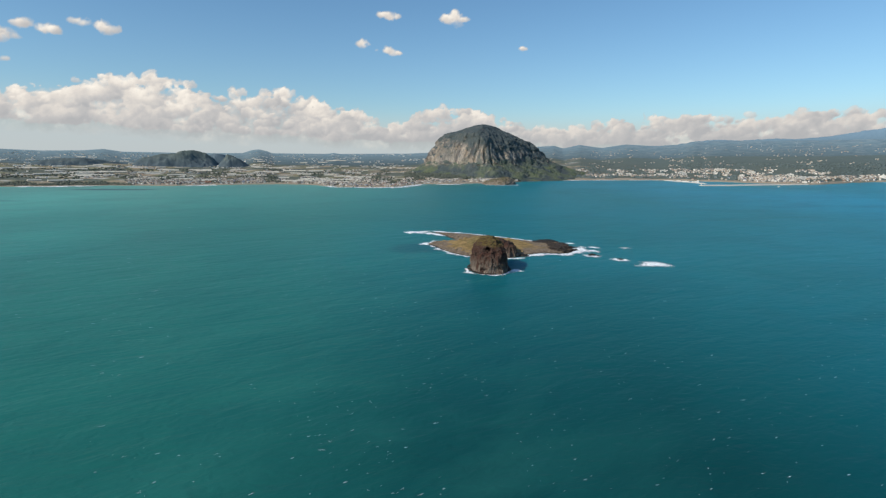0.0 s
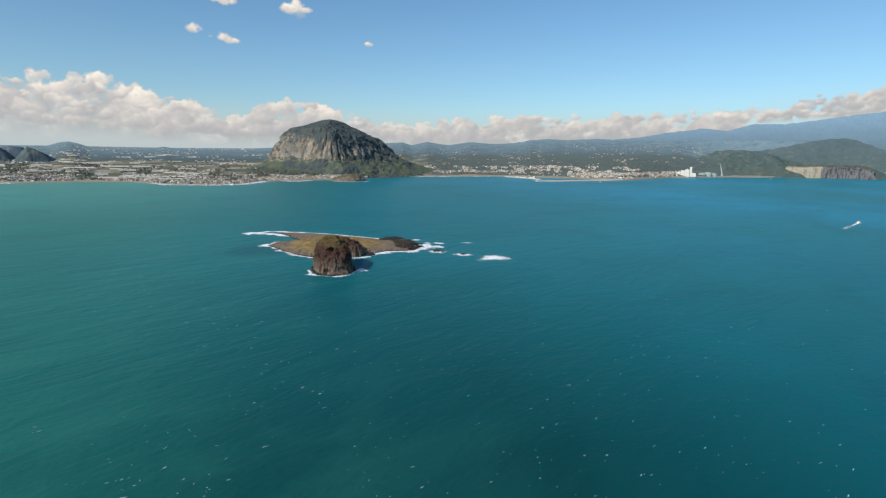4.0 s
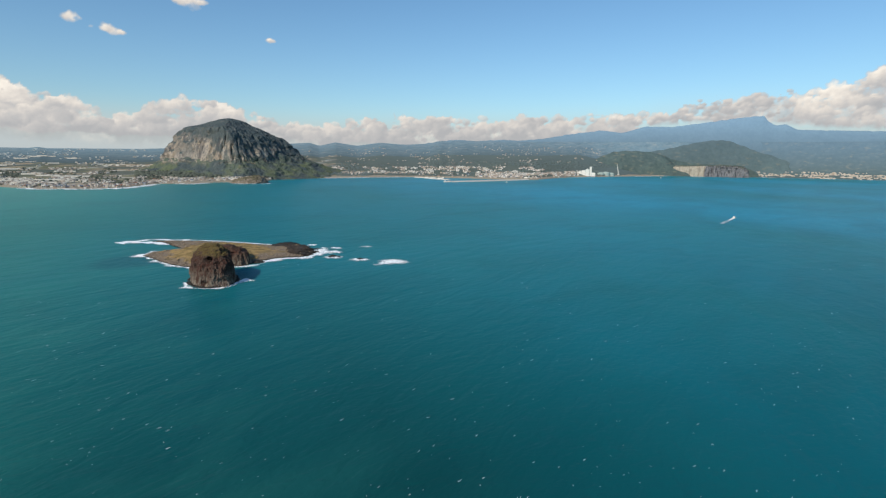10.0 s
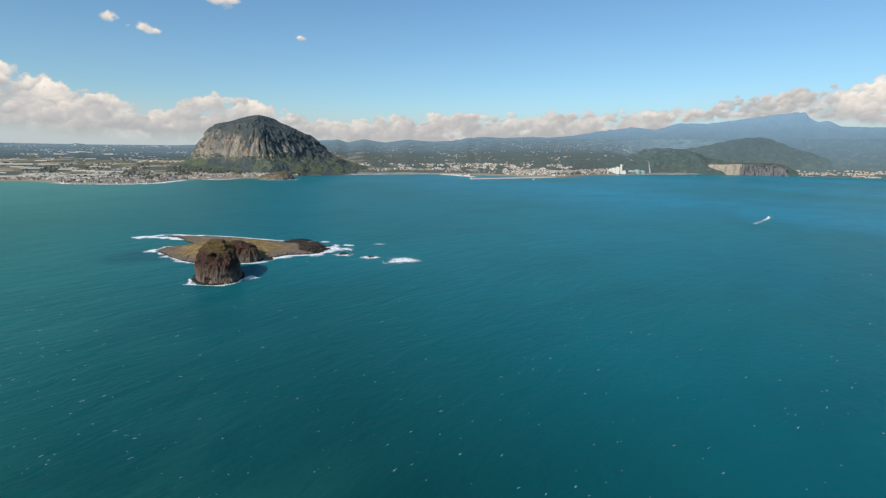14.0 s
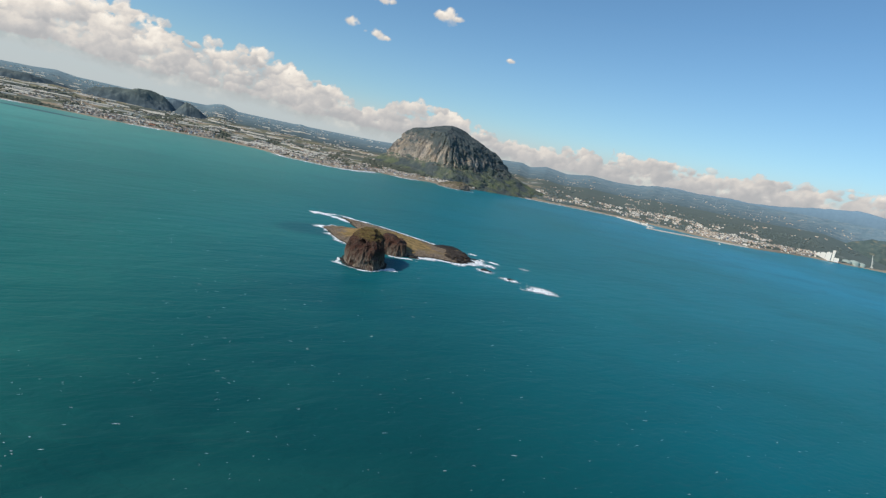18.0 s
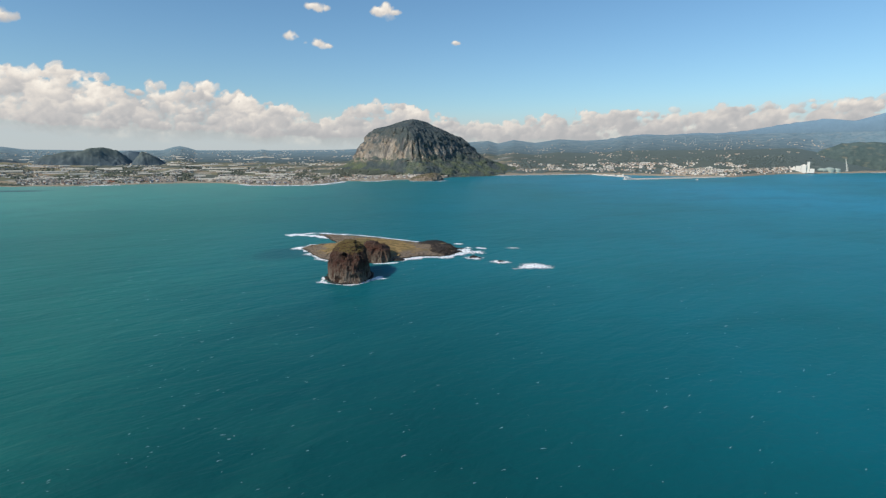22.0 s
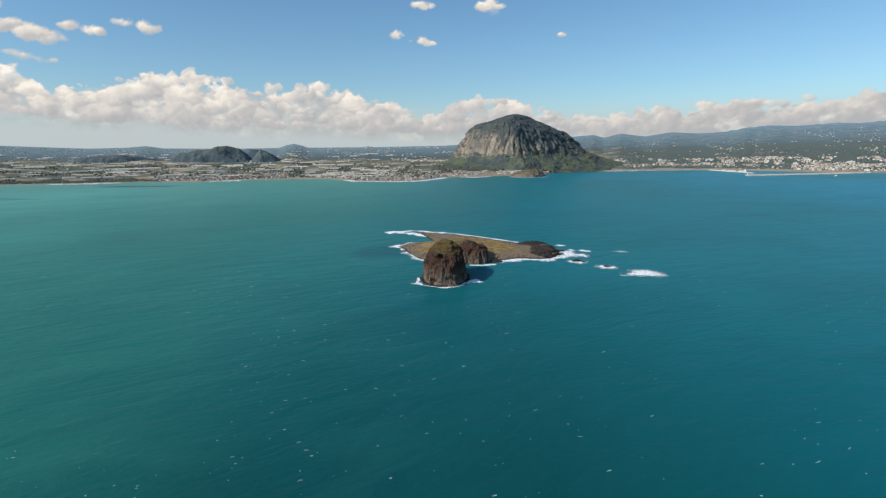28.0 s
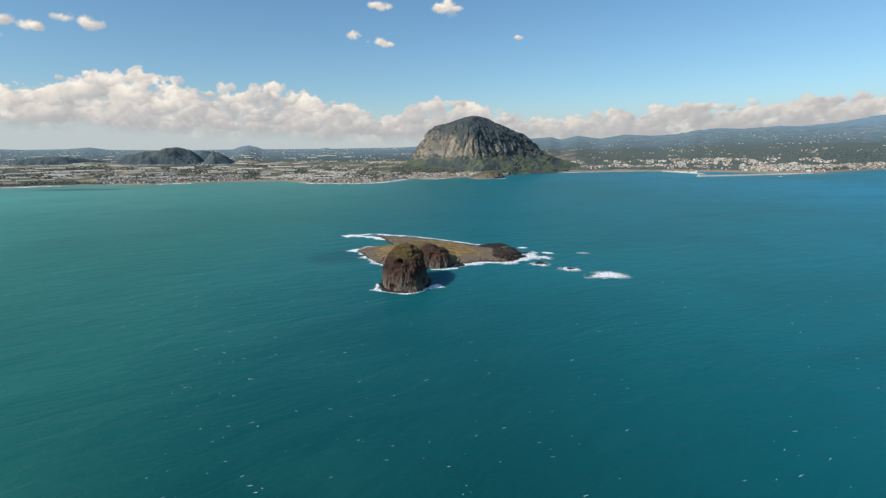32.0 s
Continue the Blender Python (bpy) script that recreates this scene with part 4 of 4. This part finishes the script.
def woods(name, spots, label, size=(2.6, 5.5), leaf=None):
    vs = []
    for az, r in spots:
        k = random.uniform(*size)
        c = np.array(place(az, r, ground_z(az, r) + k * 0.35))
        vs.append(BUSH * (0.7 + 0.6 * np.random.rand(len(BUSH), 1)) * (k * 1.25, k, k * 0.85) + c)
    n = len(BUSH)
    fs = np.concatenate([BUSH_F + i * n for i in range(len(vs))]).tolist()
    return tagged(mesh(name, np.concatenate(vs), fs, leaf or LEAF), label, "trees", kind="stuff")


def wooded(n, a0, a1, s0, s1, thick=0.05):
    out = []
    while len(out) < n:
        az, s = random.uniform(a0, a1), s0 + (s1 - s0) * random.random() ** 1.4
        if noise.noise((az * 0.5, s * 11, 7.7)) + 0.4 * noise.noise((az * 2, s * 40, 1)) > thick:
            out.append((az, inland(az, s)))
    return out


random.seed(17)
woods("pine_woods", wooded(3400, -54, 0, 0.03, 0.45, 0.08), "dark pine woods between the fields")
woods("coast_pines", [(a, coast_r(a) + random.uniform(28, 85)) for a in (random.uniform(-54, -31) for i in range(1300))], "dark belt of pines behind the beach", (2.2, 4.5))
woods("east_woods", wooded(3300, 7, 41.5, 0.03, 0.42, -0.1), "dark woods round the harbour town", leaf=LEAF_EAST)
woods("dome_woods", [(a, r) for a, r in ((random.uniform(-5, 15), random.uniform(2760, 3080)) for i in range(2600)) if r > coast_r(a) + 60 + 200 * (a < 4)], "dense woods on the skirt of the mountain", (4, 9))

# ---- harbour ----
def wall_line(name, pts, w, h, material, parent=None):
    """A mole: a sloping bank with a flat crown, along a line."""
    vs = []
    line = [Vector((*p, 0)) for p in pts]
    for i, c in enumerate(line):
        t = (line[min(i + 1, len(line) - 1)] - line[max(i - 1, 0)]).normalized()
        n = Vector((t.y, -t.x, 0))
        for off, z in ((-w, -3), (-w * 0.55, h), (w * 0.4, h), (w * 0.4, h + 1.6), (w * 0.6, h + 1.6), (w, -3)):
            q = c + n * off * random.uniform(0.93, 1.07)
            vs.append((q.x, q.y, z))
    return mesh(name, vs, grid_faces(len(line), 6) + [tuple(range(6)), tuple(range(len(vs) - 6, len(vs)))], material, smooth=False, parent=parent)


mole = thing("breakwater", "long pale concrete breakwater with armour blocks", "breakwater")
line = [place(a, r).to_2d() for a, r in zip(np.linspace(24.7, 33.2, 40), np.interp(np.linspace(24.7, 33.2, 40), [24.7, 27, 30, 32, 33.2], [2620, 2700, 2850, 2960, 3060]))]
wall_line("mole_wall", line, 14, 4.0, QUAY, mole)
block = box(-2.4, 2.4, -2, 2, -2, 2)
for i, c in enumerate(line):
    for k in range(3):
        b = part("armour_block", block, QUAY, mole) if not (i or k) else new("armour_block", mesh_block)
        mesh_block = b.data
        b.parent = mole
        b.matrix_world = pose(c.x + random.uniform(-5, 5) + 8, c.y - 12 + random.uniform(-3, 3), 0.6 + random.random(), random.uniform(-20, 20), random.uniform(-20, 20), random.uniform(0, 90))
pier = thing("pier", "white pier with terminal buildings", "pier")
line2 = [place(a, r).to_2d() for a, r in zip(np.linspace(21.6, 25.2, 14), np.linspace(3190, 2850, 14))]
wall_line("pier_deck", line2, 9, 3.0, QUAY, pier)
for a, r, w, d, h in ((24.2, 2940, 24, 12, 6), (24.5, 2905, 8, 8, 12), (23.4, 3010, 34, 12, 4.5), (22.8, 3080, 20, 10, 4)):
    m = pose(*place(a, r, 3), 0, 0, -a)
    v, f = box(-w / 2, w / 2, -d / 2, d / 2, -2, h)
    part("terminal", ([m @ Vector(q) for q in v], f), WHITE, pier)
beacon = thing("lighthouse", "small white harbour lighthouse on the mole end", "lighthouse", m=pose(*place(24.75, 2630, 3)))
ringv = [(r * math.cos(a), r * math.sin(a), z) for r, z in ((2.4, -2), (1.7, 9)) for a in np.linspace(0, 6.283, 12, endpoint=False)]
part("tower", (ringv, grid_faces(2, 12, True)), WHITE, beacon)
ringv = [(r * math.cos(a), r * math.sin(a), z) for r, z in ((1.3, 9), (1.3, 11), (0.1, 12.4)) for a in np.linspace(0, 6.283, 12, endpoint=False)]
part("lantern", (ringv, grid_faces(3, 12, True)), CLAY, beacon)

# ---- apartment blocks in the harbour town ----
random.seed(31)


def apartment(w, h):
    ob = thing("apartment_block", "white apartment block with rows of windows", "building", "apartment blocks of the harbour town")
    part("wall", box(-w / 2, w / 2, -6, 6, -6, h), WHITE, ob)
    part("roof", box(-w / 2 - 0.4, w / 2 + 0.4, -6.4, 6.4, h, h + 0.8), FLAT_ROOF, ob)
    part("stair_head", box(-3, 3, -3, 3, h + 0.8, h + 3.6), WHITE, ob)
    pane = None
    for z in np.arange(2, h - 2, 3.2):
        for x in np.arange(-w / 2 + 3, w / 2 - 1, 5.0):
            pane = pane or part("window", box(-1.5, 1.5, -0.1, 0.1, 0, 1.6), PANE, ob).data
            o = new("window", pane)
            o.parent, o.location = ob, (x, -6.05, z)
    return ob


blocks = [apartment(30, 10), apartment(22, 12), apartment(44, 8)]
for i in range(12):
    az = random.uniform(18, 33)
    m = site(az, inland(az, random.uniform(0.08, 0.24)), random.uniform(-20, 20))
    if i < 3:
        blocks[i].matrix_world = m
    else:
        copy_thing(blocks[i % 3], m)

# ---- power station on the shore ----
plant = thing("power_station", "white stepped power station with a square tower", "power station", m=pose(*place(39.05, 3790, 10), 0, 0, -39.05))
for x0, x1, h in ((-84, -58, 10), (-58, -34, 17), (-34, -16, 25), (-16, 10, 34), (10, 36, 40)):
    part("boiler_hall", box(x0, x1 - 1, -16 - h * 0.1, 20, -6, h), WHITE, plant)
part("tower", box(37, 50, -10, 8, -6, 57), WHITE, plant)
part("side_hall", box(51, 74, -14, 12, -6, 18), WHITE, plant)
for x in (-46, -25, -3, 22):
    part("roof_vent", box(x - 3, x + 3, -3, 3, 17, 44 if x > 0 else 31), WHITE, plant)
tank_mat = plain("pale_green_tank", (0.4, 0.47, 0.42), 0.6, 0.2, 0.05)
for a, r, rad, h in ((40.7, 3920, 24, 13), (41.2, 3950, 27, 17), (41.7, 3980, 22, 11)):
    tank = thing("storage_tank", "pale green domed storage tank by the shore", "tank", "storage tanks", pose(*place(a, r, 8)))
    ringv = [(q * rad * math.cos(t), q * rad * math.sin(t), z) for q, z in ((1, -6), (1, h), (0.7, h + 5), (0.25, h + 8), (0.02, h + 8.5)) for t in np.linspace(0, 6.283, 28, endpoint=False)]
    part("shell", (ringv, grid_faces(5, 28, True)), tank_mat, tank)
crane = thing("crane", "tall slanting pale steel crane on the quay", "crane", m=pose(*place(42.4, 4040, 8), 0, 0, -42.4))
part("base", box(-6, 6, -5, 5, -4, 9), STEEL, crane)
part("boom", ([(-3, -2, 8), (3, -2, 8), (3, 2, 8), (-3, 2, 8), (-13, -1, 74), (-10.5, -1, 74), (-10.5, 1, 74), (-13, 1, 74)], [(3, 2, 1, 0), (4, 5, 6, 7), (0, 1, 5, 4), (1, 2, 6, 5), (2, 3, 7, 6), (3, 0, 4, 7)]), STEEL, crane)
part("stay", ([(9, -0.6, 2), (10, -0.6, 2), (10, 0.6, 2), (9, 0.6, 2), (-12, -0.4, 72), (-11.3, -0.4, 72), (-11.3, 0.4, 72), (-12, 0.4, 72)], [(0, 1, 5, 4), (1, 2, 6, 5), (2, 3, 7, 6), (3, 0, 4, 7)]), STEEL, crane)
mast = thing("hilltop_station", "small station with a mast on the hill crest", "building", m=pose(*place(-52.4, 4290, 266), 0, 0, 52))
part("hut", box(-14, 8, -6, 6, -8, 9), CREAM, mast)
part("mast_pole", box(10, 12, -1, 1, -8, 16), STEEL, mast)


# ---- wind turbines on the far slope ----
def turbine(m, turn):
    ob = thing("wind_turbine", "slender white wind turbine on a far hillside", "wind turbine", "wind turbines", m)
    ring8 = [(r * math.cos(a), r * math.sin(a), z) for r, z in ((0.9, -6), (0.5, 25)) for a in np.linspace(0, 6.283, 8, endpoint=False)]
    part("tower", (ring8, grid_faces(2, 8, True)), MILL, ob)
    part("nacelle", box(-0.8, 0.8, -2.5, 1.6, 24.4, 26), MILL, ob)
    for k in range(3):
        a = radians(turn + 120 * k)
        along, wide = Vector((math.sin(a), 0, math.cos(a))), Vector((math.cos(a), 0, -math.sin(a)))
        c = Vector((0, -2.8, 25.2))
        quad = [c - wide * 0.45, c + wide * 0.45, c + along * 11 + wide * 0.2, c + along * 11 - wide * 0.2]
        part("blade", ([tuple(q + Vector((0, d, 0))) for d in (0, -0.35) for q in quad], [(0, 1, 2, 3), (7, 6, 5, 4), (0, 4, 5, 1), (1, 5, 6, 2), (2, 6, 7, 3), (3, 7, 4, 0)]), MILL, ob)
    return ob


# white paint greyed by the haze that is put into its colour
MILL = plain("hazed_white_paint", (0.42, 0.46, 0.48), 0.6, 0.15)
for i, (a, sh) in enumerate(((28.6, 0.8), (29.7, 0.83), (30.6, 0.79), (32.4, 0.84), (33.6, 0.8))):
    turbine(site(a, inland(a, sh)), 17 + 41 * i)


# ---- boats ----
def boat(m, size, label):
    ob = thing("motor_boat", label, "boat", m=m)
    L, B = size, size * 0.3
    deck = [(-L / 2, -B / 2), (L * 0.2, -B / 2), (L * 0.38, -B * 0.32), (L / 2, 0), (L * 0.38, B * 0.32), (L * 0.2, B / 2), (-L / 2, B / 2)]
    v = [(x * 0.92, y * 0.75, -0.5) for x, y in deck] + [(x, y, 1.3 + 0.8 * max(x, 0) / L) for x, y in deck]
    part("hull", (v, [(i, (i + 1) % 7, 7 + (i + 1) % 7, 7 + i) for i in range(7)] + [tuple(range(7, 14)), tuple(range(6, -1, -1))]), WHITE, ob)
    part("cabin", box(-L * 0.25, L * 0.18, -B * 0.34, B * 0.34, 1.3, 3.2), WHITE, ob)
    part("windscreen", box(L * 0.18, L * 0.2, -B * 0.3, B * 0.3, 2.1, 3.0), PANE, ob)
    part("flybridge", box(-L * 0.2, L * 0.05, -B * 0.28, B * 0.28, 3.3, 4.3), WHITE, ob)
    part("mast", box(-L * 0.16, -L * 0.14, -0.12, 0.12, 4.3, 6.6), STEEL, ob)
    return ob


boat(pose(1052, 790, 0, 0, 0, 28), 19, "white motor boat under way with a trailing wake")
ribbon([(1046, 788), (1028, 778), (1006, 766)], 2.6, "wake", "white wake trailing behind the boat")
ribbon([(1010, 768), (980, 752), (940, 730)], 3.4, "wake", "faint old wake behind the boat", material=THIN_FOAM)
ribbon([(1064, 794), (1044, 787)], 2.6, "wake", "white wake trailing behind the boat")
boat(pose(2848, 2709, 0, 0, 0, 10), 15, "small white boat lying off the coast")
boat(pose(*place(31.2, 2690, 0), 0, 0, 160), 13, "small white boat off the breakwater")

# ---- clouds, on a far glowing shell of sky: each heap is many round puffs, with western light painted in ----
TOP = np.array([(-75, 6.5), (-52, 6.6), (-49.2, 8.1), (-47.2, 7.7), (-44.5, 7.8), (-41.7, 7.2), (-40, 5.8), (-36, 6.3), (-32.4, 7.3), (-28.3, 7.5), (-25, 7.2), (-20.7, 6.8), (-15.1, 6.8), (-13.6, 6.2), (-11.1, 5.3), (-8.4, 4.7), (-6.5, 3.4), (-4.5, 4.2), (-2.2, 4.9), (1.9, 5.2), (3.8, 4.4), (6, 4.2), (9.5, 3.5), (11.6, 3.2), (14, 3.6), (17.3, 4.1), (24, 4.5), (31.8, 4.3), (38.9, 4.5), (44.1, 4.5), (46.9, 5.0), (50.1, 6.1), (56, 6.3), (60.2, 6.8), (63, 8.4), (68, 9.2), (80, 8)])
BASE = np.array([(-75, 3.0), (-46, 2.9), (-37, 2.6), (-27, 2.0), (-16, 1.5), (5, 1.0), (14, 0.7), (35, 1.3), (41, 1.9), (44, 2.0), (46, 3.0), (54, 3.4), (58, 2.6), (80, 2.4)])
# bearing, height, half width, half height and density of the stray clouds
SMALL = ((42.5, 4.0, 3.6, 0.4, 1.0), (48.5, 4.1, 3.0, 0.3, 0.9), (0.4, 13.7, 1.2, 0.7, 1.0), (-6.0, 13.8, 0.8, 0.5, 0.9), (-6.2, 10.5, 1.2, 0.42, 0.95), (-8.6, 11.2, 0.5, 0.5, 0.7), (7.5, 10.8, 0.35, 0.28, 0.6), (-32.2, 11.0, 1.6, 0.6, 1.0), (-36.5, 10.4, 1.3, 0.6, 1.0), (-39.6, 9.7, 2.3, 0.65, 1.0), (-43.3, 11.8, 2.0, 0.8, 1.0), (-46.9, 9.7, 1.5, 0.6, 1.0), (-42.0, 10.5, 1.3, 0.6, 0.9), (-40.1, 7.9, 1.8, 0.45, 0.7), (-51.0, 9.7, 1.6, 0.5, 0.9))
azs, els = np.arange(-82, 82.05, 0.13), np.arange(-1.0, 16.0, 0.1)
rng = np.random.default_rng(5)


def tatters(size, octaves):
    """Smooth random relief over the sheet."""
    total, amount = np.zeros((len(els), len(azs))), 1.0
    for k in range(octaves):
        a, e = (azs - azs[0]) / size, (els - els[0]) / size
        lattice = rng.random((int(e[-1]) + 2, int(a[-1]) + 2)) - 0.5
        i, j = e.astype(int), a.astype(int)
        u, v = (e - i)[:, None], (a - j)[None]
        u, v = u * u * (3 - 2 * u), v * v * (3 - 2 * v)
        total += amount * ((lattice[np.ix_(i, j)] * (1 - u) + lattice[np.ix_(i + 1, j)] * u) * (1 - v) + (lattice[np.ix_(i, j + 1)] * (1 - u) + lattice[np.ix_(i + 1, j + 1)] * u) * v)
        size, amount = size / 2, amount * 0.6
    return total


RAGGED, BROAD = tatters(1.1, 5), tatters(5.0, 4)
high, top = els[:, None], np.interp(azs, TOP[:, 0], TOP[:, 1])[None]
base = np.interp(azs, BASE[:, 0], BASE[:, 1])[None]
COVER = 0.85 * np.clip((top - 0.9 + 0.9 * BROAD + 0.7 * RAGGED - high) / 0.9, 0, 1)
LIGHT = np.clip(0.26 + 0.3 * BROAD + 0.5 * RAGGED, 0, 1) * np.ones_like(COVER)


def puff(a, e, r, dense=1.0, bright=0.0, soft=0.6):
    j0, j1 = np.searchsorted(azs, (a - 1.5 * r, a + 1.5 * r))
    i0, i1 = np.searchsorted(els, (e - 1.1 * r, e + 1.1 * r))
    if j1 <= j0 or i1 <= i0:
        return
    spot = np.s_[i0:i1, j0:j1]
    u, v = ((azs[j0:j1] - a) / r)[None], ((els[i0:i1] - e) / (0.7 * r))[:, None]
    v = np.where(v < 0, v * 1.3, v)
    h = np.clip(1 - (np.hypot(u, v) + 0.75 * RAGGED[spot]) ** 2, 0, 1)
    body = np.clip(h / soft, 0, 1)
    here = dense * body * body * (3 - 2 * body)
    lit = np.clip(0.44 + 0.52 * v - 0.2 * u + bright + 0.35 * RAGGED[spot], 0, 1)
    LIGHT[spot] = LIGHT[spot] * (1 - here) + lit * here
    COVER[spot] = 1 - (1 - COVER[spot]) * (1 - here)


heaps = []
for count, small, large, low, dense in ((360, 0.9, 1.7, 0.0, 0.8), (700, 0.45, 0.95, 0.15, 0.75), (800, 0.2, 0.45, 0.45, 0.7)):
    for i in range(count):
        a, up, r = rng.uniform(-81, 81), low + (1 - low) * rng.random(), rng.uniform(small, large)
        peak, foot = np.interp(a, TOP[:, 0], TOP[:, 1]), np.interp(a, BASE[:, 0], BASE[:, 1])
        r = min(r, 0.5 * (peak - foot) + 0.15)
        dull = 0.1 * (-24 < a <= -12) + 0.27 * (-12 < a <= 46) + 0.3 * (46 < a < 57)
        e = foot + 0.2 * r + max(0.0, peak - (0.65 if r > 0.45 else 1.4) * r - foot) * up
        if 46.5 < a < 57:
            r *= 0.55
        heaps.append((-e + 0.5 * math.sin(a * 37.0) - 0.9 * (1.0 - r), e, a, r, dense, 0.55 * (up - 0.55) - dull + rng.uniform(-0.14, 0.14)))
for order, e, a, r, dense, bright in sorted(heaps):
    puff(a, e, r, dense, bright)
for a, e, w, h, dense in SMALL:
    for k in range(16):
        t = rng.uniform(-1, 1)
        puff(a + w * t, e - 0.12 * w * t + h * rng.uniform(-0.5, 0.4) * (1 - t * t), h * rng.uniform(0.9, 1.6) * (1.15 - 0.5 * abs(t)), 0.5 * dense, 0.2, 0.9)
COVER *= np.clip((high - base + 0.7 + 0.5 * BROAD) / 1.3, 0, 1)
VEIL = 0.85 * np.exp(-(np.maximum(high - 0.6, 0) / 2.6) ** 2) + 0.3 * np.exp(-((high - base - 1.0) / 1.6) ** 2) * np.where(azs < 40, 1.0, 0.5)[None] + 0.13 * np.exp(-(high / 9) ** 2)
verts = [place(a, 4900, EYE + 4900 * math.tan(radians(e))) for e in els for a in azs]
clouds = mesh("backdrop_clouds", verts, grid_faces(len(els), len(azs)), CLOUD)
layer = clouds.data.color_attributes.new("cover", "FLOAT_COLOR", "POINT")
layer.data.foreach_set("color", np.stack((COVER, np.minimum(VEIL, 0.88), LIGHT, np.ones_like(COVER)), -1).astype(np.float32).ravel())
clouds.visible_shadow = False
tagged(clouds, "bank of sunlit cumulus cloud and small stray clouds", "clouds", kind="structure")
